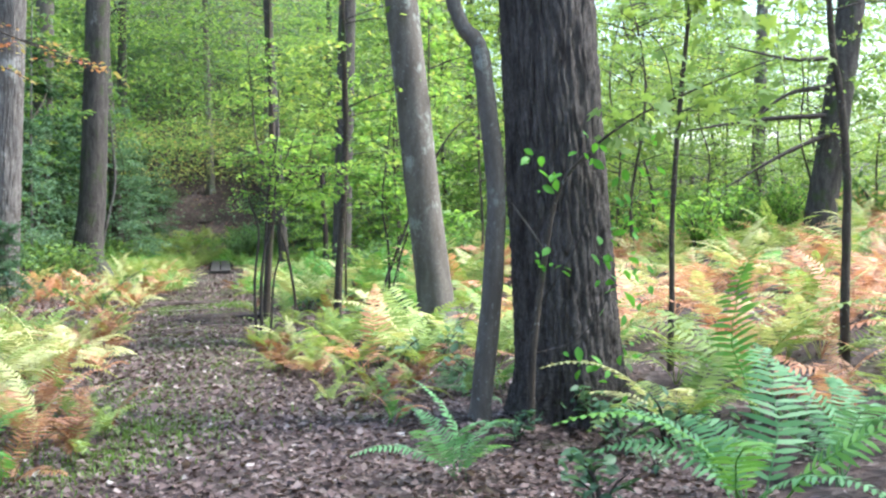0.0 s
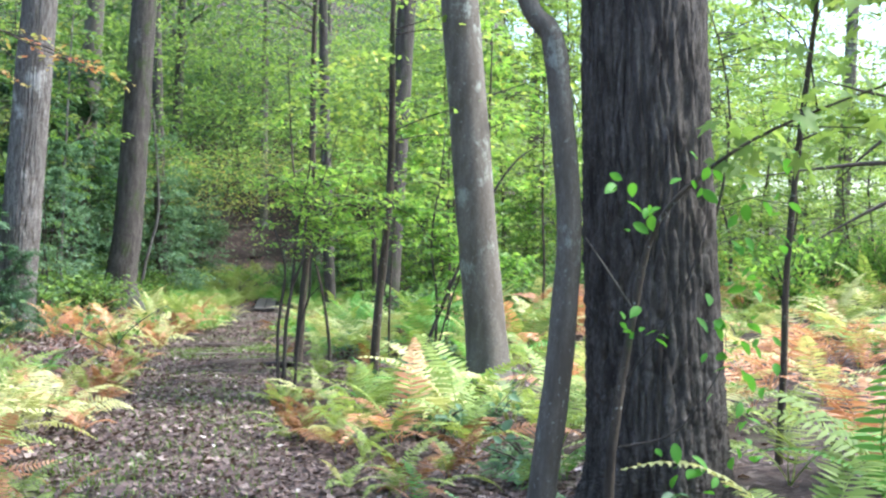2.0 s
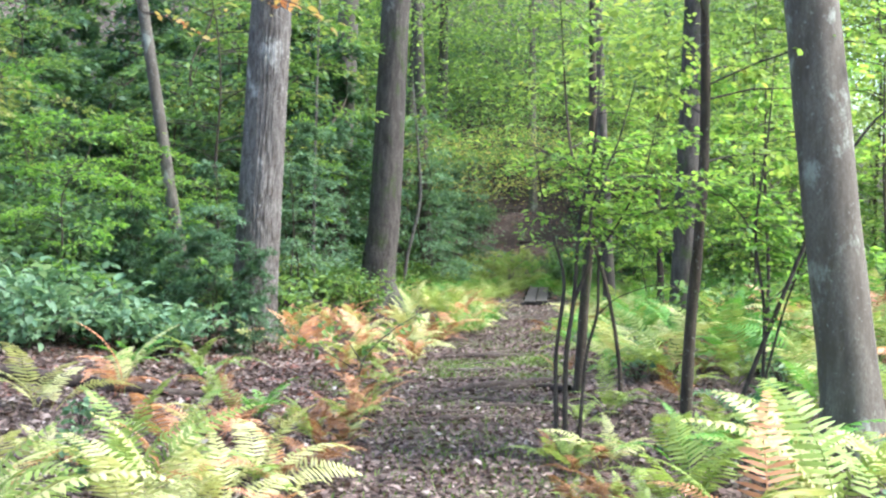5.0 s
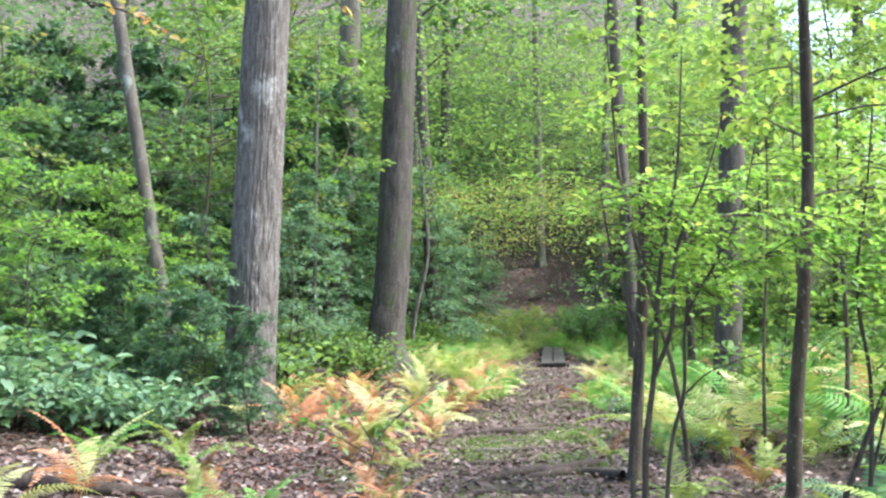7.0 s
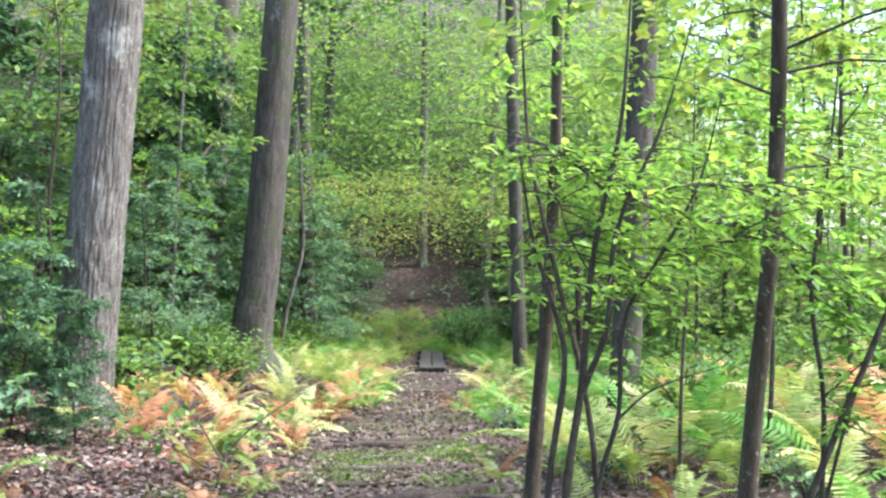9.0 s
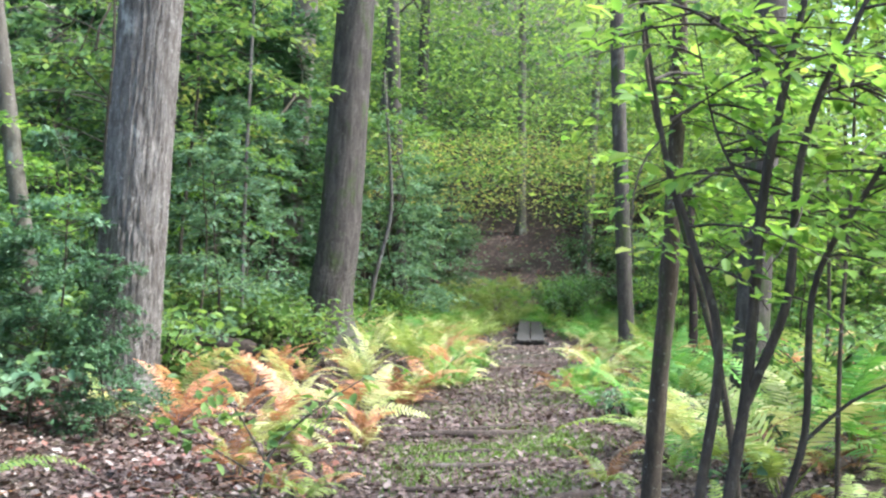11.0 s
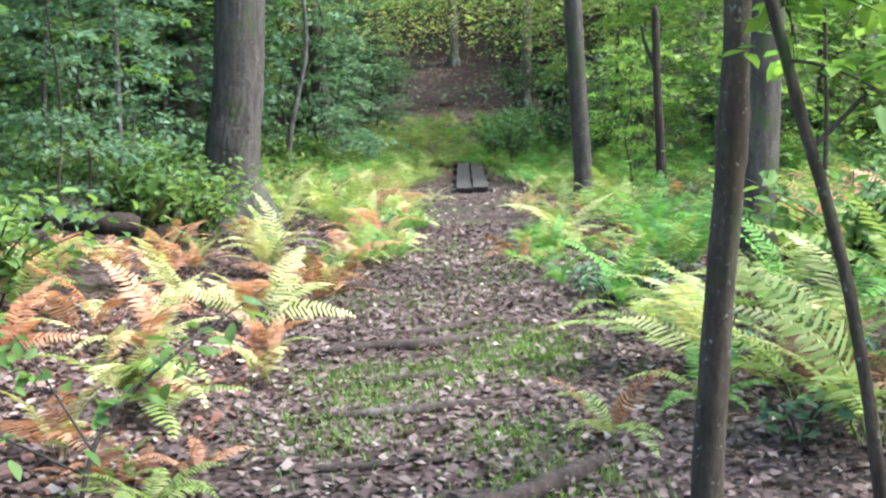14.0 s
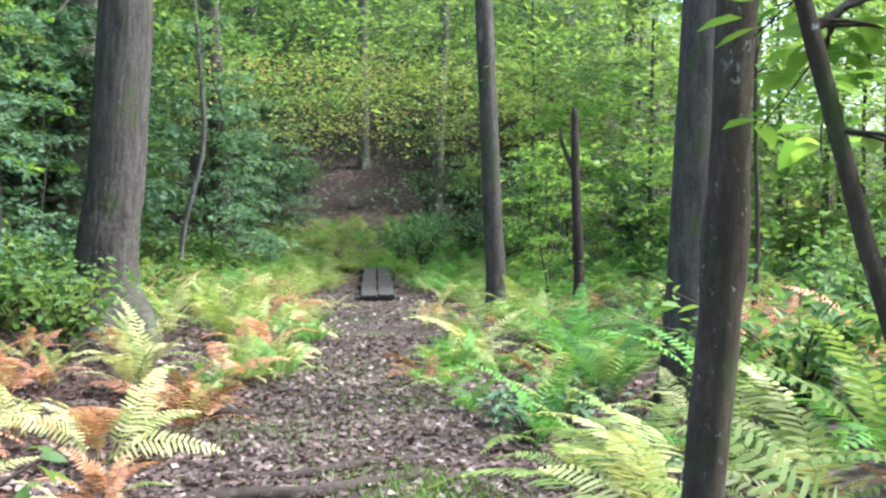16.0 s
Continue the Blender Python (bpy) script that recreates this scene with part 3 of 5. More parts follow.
leafy_stems(-2.03, 16.35, [[(0.02, 0, -0.1, 0.024), (0, 0, 0.4, 0.02), (-0.1, 0, 1.0, 0.018), (-0.24, 0, 1.5, 0.017), (-0.4, 0, 2.1, 0.015), (-0.5, 0, 2.6, 0.012), (-0.6, 0.1, 3.8, 0.006)]],
            [[(-0.33, 0, 1.8, 0.009), (-0.05, 0.1, 1.98, 0.007), (0.45, 0.25, 2.06, 0.005), (1.0, 0.4, 2.0, 0.003)], [(-0.42, 0, 2.15, 0.009), (-0.1, 0.1, 2.35, 0.007), (0.5, 0.2, 2.45, 0.004), (1.0, 0.2, 2.4, 0.002)], [(-0.2, 0, 1.4, 0.008), (0.05, 0.15, 1.62, 0.006), (0.35, 0.3, 1.75, 0.003)], [(-0.46, 0, 2.4, 0.008), (-0.3, 0.4, 2.5, 0.006), (0.2, 0.9, 2.45, 0.003)]],
            "thin slanting sapling with bright leaves", 63, 105, 0.08, L_FRESH, M_SAP, 1.55, (0.25, 0.6), 15)
slim_tree("sapling", -1.45, 17.9, [(0, 0, -0.1, 0.018), (0, 0, 1.0, 0.014), (0.05, 0, 2.2, 0.01), (0.05, 0, 3.4, 0.004)], "thin sapling with large bright green leaves", (1.9, 3.3, 0.8, 10, 45, 0.09, L_FRESH), 79, M_SAP, 8, open_side=-1.75)
slim_tree("sapling", -1.27, 14.15, [(0, 0, -0.1, 0.06), (0.0, 0, 0.2, 0.047), (0.03, 0, 0.9, 0.043), (0.1, 0, 1.8, 0.04), (0.12, 0, 2.6, 0.036), (0.1, 0, 4.0, 0.025), (0.1, 0, 5.5, 0.008)], "slender upright sapling with dark mottled bark", (2.2, 5.3, 1.4, 18, 95, 0.078, L_LIGHT), 64, M_SAP, open_side=-1.75)
leafy_stems(-2.06, 13.38, [[(-0.027, 0, -0.1, 0.0195), (-0.053, 0, 0.68, 0.0151), (0, 0, 1.23, 0.0124), (-0.08, 0.018, 1.54, 0.0097), (-0.151, 0.027, 1.76, 0.008), (-0.222, 0.044, 2.16, 0.0035)],
                         [(0.018, 0.018, -0.1, 0.0213), (0.018, 0, 0.68, 0.0186), (0.071, 0, 1.14, 0.0159), (0.102, 0, 1.64, 0.0133), (0.159, 0, 1.97, 0.0106), (0.213, 0, 2.29, 0.008), (0.239, 0.044, 2.91, 0.0035)],
                         [(0.071, 0, 1.11, 0.0142), (0.168, -0.018, 1.38, 0.0124), (0.186, -0.035, 1.69, 0.0106), (0.239, -0.044, 1.9, 0.0089), (0.372, -0.044, 2.21, 0.0062), (0.487, 0, 2.65, 0.0027)],
                         [(0.089, 0.089, -0.1, 0.0177), (0.142, 0.089, 0.68, 0.0115), (0.222, 0.089, 1.03, 0.0106), (0.239, 0.089, 1.42, 0.0089), (0.39, 0.106, 1.71, 0.0071), (0.532, 0.133, 2, 0.0053), (0.62, 0.133, 2.38, 0.0027)]],
            [[(0.151, 0, 1.94, 0.0062), (0.018, 0.018, 2.06, 0.0053), (-0.133, 0.044, 2.15, 0.0035), (-0.354, 0.089, 2.19, 0.0018)], [(0.222, 0.089, 1.01, 0.0062), (0.372, 0.089, 1.14, 0.0044), (0.664, 0.133, 1.25, 0.0018)], [(0.39, 0.106, 1.71, 0.0053), (0.576, 0.177, 1.74, 0.0035), (0.842, 0.266, 1.83, 0.0018)], [(0.102, 0, 1.59, 0.0053), (-0.018, 0.089, 1.81, 0.0035), (-0.089, 0.133, 2.12, 0.0018)], [(0.239, -0.044, 1.9, 0.0053), (0.532, 0, 1.98, 0.0035), (0.886, 0.089, 1.94, 0.0018)]],
            "crooked many-stemmed sapling at the trail edge", 65, 130, 0.05, L_FRESH, M_TWIG, 1.35, (0.2, 0.5), 10)
leafy_stems(-0.75, 15.6, [[(0, 0, -0.1, 0.018), (0.03, 0, 0.9, 0.015), (-0.05, 0, 1.6, 0.012), (0.04, 0, 2.4, 0.008), (0.1, 0, 3.2, 0.003)], [(0.02, 0, 0.3, 0.012), (0.2, 0.05, 1.0, 0.01), (0.45, 0.1, 1.7, 0.007), (0.6, 0.1, 2.3, 0.003)]],
            [[(0.03, 0, 1.0, 0.007), (0.4, 0.1, 1.3, 0.005), (0.9, 0.2, 1.45, 0.002)], [(-0.05, 0, 1.6, 0.007), (-0.3, 0.1, 1.9, 0.005), (-0.6, 0.2, 2.0, 0.002)]],
            "thin leaning sapling with bright spreading leaves", 67, 80, 0.08, L_FRESH, M_TWIG, 0.8, (0.25, 0.6), 20)
slim_tree("dead_pole", -1.0, 15.4, [(0, 0, -0.05, 0.022), (0.35, 0, 0.9, 0.02), (0.8, 0.05, 2.0, 0.016), (1.1, 0.1, 2.5, 0.012), (1.35, 0.1, 2.7, 0.006)], "dead leaning pole without leaves", None, 68, M_TWIG, 7)
slim_tree("sapling", 1.8, 9.9, [(0, 0, -0.1, 0.03), (0.02, 0, 0.6, 0.024), (0.03, 0, 1.3, 0.022), (0.1, 0, 2.2, 0.02), (0.2, 0, 3.2, 0.015), (0.25, 0, 4.4, 0.005)], "thin upright sapling in the ferns", (2.0, 4.3, 1.2, 14, 60, 0.11, L_LIGHT), 69, M_SAP, 8)
slim_tree("sapling", 2.94, 9.0, [(0, 0, -0.1, 0.045), (0.0, 0, 0.6, 0.036), (0.02, 0, 1.4, 0.033), (-0.02, 0, 2.0, 0.03), (-0.1, 0, 2.6, 0.025), (-0.15, 0, 4.0, 0.008)], "dark young tree in orange ferns", (2.8, 4.0, 1.2, 8, 50, 0.11, L_LIGHT), 70, M_SAP, 8)
slim_tree("snag", -2.85, 30.0, [(0, 0, -0.1, 0.085), (0, 0, 0.8, 0.07), (-0.05, 0, 1.6, 0.06), (-0.08, 0, 2.6, 0.05), (-0.1, 0, 2.75, 0.02)], "short dead forked snag", None, 71, M_ROOT, 9, [[(-0.05, 0, 1.9, 0.035), (-0.2, 0, 2.2, 0.028), (-0.28, 0, 2.5, 0.01)]])
slim_tree("sapling", -9.2, 33.0, [(0, 0, -0.1, 0.05), (0.1, 0, 0.9, 0.045), (0.4, 0, 2.2, 0.04), (0.35, 0, 3.4, 0.035), (0.2, 0, 5, 0.02)], "pale bent sapling against dark woods", (3.0, 5.0, 1.3, 10, 50, 0.12, L_MID), 72, M_WHITE, 8)
slim_tree("sapling", -8.4, 25.0, [(0, 0, -0.1, 0.03), (0.0, 0, 2, 0.028), (0.05, 0, 4.5, 0.02), (0.1, 0, 6, 0.008)], "thin pale sapling in shade", (2.5, 6.0, 1.6, 14, 60, 0.12, L_MID), 73, M_WHITE, 8)
slim_tree("sapling", -0.2, 18.6, [(0, 0, -0.1, 0.03), (0.1, 0, 1.0, 0.026), (0.0, 0, 2.6, 0.02), (0.0, 0, 4.6, 0.008)], "slender sapling with bright green leaves in flat tiers", (2.5, 4.6, 1.5, 13, 60, 0.09, L_FRESH), 74)
slim_tree("sapling", -1.0, 27.5, [(0, 0, -0.1, 0.03), (0.05, 0, 1.0, 0.026), (0.0, 0, 2.6, 0.02), (0.0, 0, 5.6, 0.008)], "slender sapling with bright green leaves in flat tiers", (2.4, 5.4, 1.7, 20, 70, 0.11, L_LIGHT), 76)

slim_tree("sapling", -0.75, 18.7, [(0, 0, -0.1, 0.025), (0.05, 0, 1.0, 0.02), (0.0, 0, 2.2, 0.015), (0.0, 0, 3.6, 0.005)], "slender sapling with bright green leaves in flat tiers", (1.9, 3.5, 1.0, 14, 60, 0.08, L_FRESH), 77)
slim_tree("sapling", 0.6, 20.3, [(0, 0, -0.1, 0.025), (0.05, 0, 1.0, 0.02), (0.0, 0, 2.2, 0.015), (0.0, 0, 4.2, 0.005)], "slender sapling with bright green leaves in flat tiers", (2.4, 4.2, 1.3, 13, 60, 0.09, L_FRESH), 78)

# dead lower limbs of the leaning dark tree
for k, (a, b, c) in enumerate([((5.9, 20.9, 2.6), (4.6, 20.5, 2.5), (3.0, 20.2, 2.25)), ((6.0, 20.9, 2.3), (5.0, 20.4, 1.9), (4.0, 20.2, 1.35)), ((6.1, 20.9, 3.6), (5.2, 20.4, 3.5), (4.0, 20.1, 3.7)), ((6.0, 20.9, 3.1), (5.1, 20.6, 2.9), (4.3, 20.5, 2.2))]):
    up = height(6.5, 21.0) - 0.45
    v, q = tube([(p[0] + 0.65, p[1], p[2] + up, r) for p, r in ((a, 0.05), (b, 0.032), (c, 0.008))], 6, 14, 0.08, k)
    ob = new("bare_branch", np_mesh("bare_branch", v, q, M_TWIG, True))
    tagged(ob, "bare dead branch reaching out from a leaning tree", "branch", "bare branches")

# ---- shrubs ----
def shrub_kind(seed, h, reach, n, leaf, mat, sprigs=9):
    rng = np.random.default_rng(seed)
    st, P, H = [], [], []
    for k in range(sprigs):
        az, L, hh = rng.uniform(0, 6.28), reach * rng.uniform(0.3, 1), h * rng.uniform(0.6, 1.05)
        c, s = math.cos(az), math.sin(az)
        pts = [(0, 0, -0.05, 0.009), (0.3 * L * c, 0.3 * L * s, hh * 0.6, 0.007), (L * c, L * s, hh, 0.003)]
        st.append(tube(pts, 4, 7, 0))
        cv = spline(pts, 30)
        m = n // sprigs
        i = rng.integers(8, 30, m)
        P.append(cv[i, :3] + rng.normal(0, 1, (m, 3)) * (0.15, 0.15, 0.05) * reach)
        H.append(rng.uniform(0, 6.28, m))
    P, H = np.vstack(P), np.hstack(H)
    P[:, 2] = np.maximum(P[:, 2], 0.04)
    v, q = joined(st)
    lv, lq = leaves(P, H, leaf * rng.uniform(0.6, 1.3, len(P)), 0.45, 0.58, rng, 0.18)
    return np_mesh("stems", v, q, M_TWIG, True), np_mesh("foliage", lv, lq, mat)


def put_shrub(kind, x, y, label, scale=1.0, rz=0.0):
    t = thing("shrub", x, y, label, "shrub", "undergrowth", rz)
    t.scale = (scale,) * 3
    for nm, me in zip(("twig_mass", "foliage"), kind):
        tagged(part(nm, me, t), kind="stuff")


S_BLUE = [shrub_kind(200 + k, 0.7, 1.0, 420, 0.14, L_SHRUB, 14) for k in range(3)]
S_GREEN = [shrub_kind(210 + k, 0.8, 1.0, 480, 0.10, L_MID, 14) for k in range(3)]
S_DEEP = [shrub_kind(220 + k, 1.3, 0.9, 520, 0.11, L_SHADE) for k in range(3)]
S_FRESH = [shrub_kind(240 + k, 1.15, 0.7, 260, 0.09, L_FRESH, 10) for k in range(3)]
S_LOW = [shrub_kind(230 + k, 0.3, 0.35, 60, 0.08, L_SHRUB, 5) for k in range(3)]
for n_, kinds, xr, yr, ur, lab, s0, s1 in (
        (36, S_BLUE, (-12, -4), (15.4, 25), (-7, -2.0), "low shrub with broad blue-green leaves", 0.6, 1.1),
        (40, S_GREEN, (-14, -6), (19, 36), (-8, -2.6), "low shrub with fresh green leaves", 0.6, 1.1),
        (30, S_DEEP, (-16, -5), (19, 36), (-10, -3.6), "dense dark green shrub in shade", 0.8, 1.5),
        (40, S_DEEP, (-20, 2), (38, 52), (-9, 9), "dense dark green shrub on the slope", 0.7, 1.3),
        (36, S_GREEN, (-2, 10), (22, 42), (2.5, 14), "low shrub with fresh green leaves", 0.8, 1.4),
        (60, S_LOW, (-7, 3), (5, 26), (-3, 4), "small seedling with a few green leaves", 0.6, 1.2),
        (24, S_FRESH, (1.8, 8), (19, 27), (2.4, 12), "leafy seedling with bright yellow-green leaves", 0.7, 1.25)):
    k = 0
    while k < n_:
        x, y = rs.uniform(*xr), rs.uniform(*yr)
        u = x - trail(y)
        if ur[0] < u < ur[1] and abs(u) > 0.95 and y > 5 and not (kinds is S_LOW and x < -4.1 and y > 14.5) and not (kinds is not S_LOW and (x + 6.8) ** 2 + (y - 17.4) ** 2 < 1.3) and not (kinds is S_BLUE and u > -4.4):
            put_shrub(kinds[rs.integers(3)], x, y, lab, rs.uniform(s0, s1), rs.uniform(0, 360))
            k += 1

for x, y in ((-7.4, 17.5), (-8.0, 18.4), (-7.5, 16.5), (-7.9, 17.1), (-6.9, 16.7), (-8.5, 16.4), (-7.4, 17.1)):
    put_shrub(S_BLUE[rs.integers(3)], x, y, "low shrub with broad blue-green leaves", rs.uniform(0.6, 0.85), rs.uniform(0, 360))

# hemlock saplings, dark and feathery
K_HEM = sapling_kind(150, 2.1, 0.05, 1.05, 60, 150, 0.06, L_NEEDLE, 0.02, "cone")
for x, y, s in ((-6.5, 18.2, 0.58), (-6.95, 17.9, 0.66), (-7.6, 18.2, 0.6), (-8.8, 19.4, 0.7), (-13.5, 41, 1.6), (-10.8, 31.0, 2.6), (-12.6, 33.5, 3.0), (-14.5, 30.0, 2.8), (-15.5, 36.5, 3.2), (-17.5, 31.5, 3.0), (-16.0, 42.0, 3.0), (-11.5, 44.5, 1.9)):
    put_sapling(K_HEM, x, y, "dark feathery young hemlock", s, rs.uniform(0, 360), "hemlocks", "hemlock")


# ---- ferns ----
def frond_arrays(L, W, pairs, rise, curl, seed, steps=3, sag=0.18):
    """One arching frond along +x from the origin: stalk and two rows of tapering leaflets."""
    rng = np.random.default_rng(seed)
    n = 26
    ang = np.radians(np.linspace(rise, curl, n))
    ds = L / (n - 1)
    cx, cz = np.concatenate([[0], np.cumsum(np.cos(ang[:-1]) * ds)]), np.concatenate([[0], np.cumsum(np.sin(ang[:-1]) * ds)])
    side = np.cumsum(rng.normal(0, 0.004, n)) * L * 3
    pieces = [tube([(cx[i], side[i], cz[i], 0.0055 * L * (1 - 0.8 * i / n) + 0.0006) for i in range(0, n, 5)], 3, 9, 0)]
    V, Q = [], []
    for k in range(pairs):
        s = 0.16 + 0.84 * (k + 0.5) / pairs
        w = W * min(1.0, (s - 0.05) / 0.3) * (1 - max(0.0, s - 0.42) / 0.6) ** 0.85 + 0.006
        f = s * (n - 1)
        i = min(n - 2, int(f))
        a = ang[i]
        p = np.array([np.interp(f, range(n), cx), np.interp(f, range(n), side), np.interp(f, range(n), cz)])
        fw, up = np.array([math.cos(a), 0, math.sin(a)]), np.array([-math.sin(a), 0, math.cos(a)])
        for sgn in (-1, 1):
            ww = w * rng.uniform(0.85, 1.1)
            d = np.array([0, sgn, 0]) * 0.94 + fw * rng.uniform(0.2, 0.4)
            wid = 0.84 * L / pairs * 0.64
            b0 = sum(len(x) for x in V)
            twist = rng.normal(0, 0.25)
            pts = []
            for j in range(steps + 1):
                r = j / steps
                c = p + d * ww * r + up * (-sag * ww * r * r + 0.04 * ww * r)
                hw = wid * (0.55, 1.0, 0.8, 0.12)[min(3, round(r * 3))] * 0.5
                e = fw * hw + up * hw * twist
                pts += [c - e, c + e]
            V.append(np.array(pts))
            Q += [[b0 + 2 * j, b0 + 2 * j + 1, b0 + 2 * j + 3, b0 + 2 * j + 2] for j in range(steps)]
    pieces.append((np.vstack(V), np.array(Q)))
    return joined(pieces)


FROND_SHAPES = [(1.0, 0.17, 22, 72, -18), (1.0, 0.15, 21, 62, -38), (0.95, 0.19, 20, 50, -30), (1.0, 0.16, 22, 80, 5)]
SHAPED = [frond_arrays(*f, 300 + k) for k, f in enumerate(FROND_SHAPES)]
FRONDS = {}
for nm, mt in (("green", F_GREEN), ("cool", F_COOL), ("lime", F_LIME), ("pale", F_PALE), ("rust", F_RUST), ("brown", F_BROWN)):
    FRONDS[nm] = [np_mesh("frond", v, q, mt) for v, q in SHAPED]
FERN_LABEL = {"green": "green fern with arching feathery fronds", "cool": "cool green fern with broad arching fronds", "lime": "yellow-green fern beginning to turn", "pale": "pale yellow autumn fern", "rust": "rusty orange autumn fern", "brown": "withered brown fern"}
rf = np.random.default_rng(77)
fern_spots = []


far_ferns = []


def fern(x, y, size, colour, n=8, spread=1.0, toward=None, mixin=None):
    if y > 28.0:
        far_ferns.append((x, y, size, colour))
        return
    t = thing("fern", x, y, FERN_LABEL[colour] + (" beside the trail" if abs(x - trail(y)) < 2.2 else " on the forest floor"), "fern", "ferns along the trail")
    fern_spots.append((x, y))
    for k in range(n):
        az = (toward + rf.normal(0, 28)) if toward is not None and k < n * 0.6 else 360 * (k + rf.random()) / n
        c = mixin if mixin and rf.random() < 0.35 else colour
        sc = size * rf.uniform(0.7, 1.12)
        m = pose(rf.normal(0, 0.03), rf.normal(0, 0.03), 0, 0, 0, az) @ pose(0, 0, 0, rf.normal(0, 10), rf.normal(-4, 9) * spread, 0) @ Matrix.Scale(sc, 4)
        part("frond", FRONDS[c][rf.integers(4)], t, at=m)


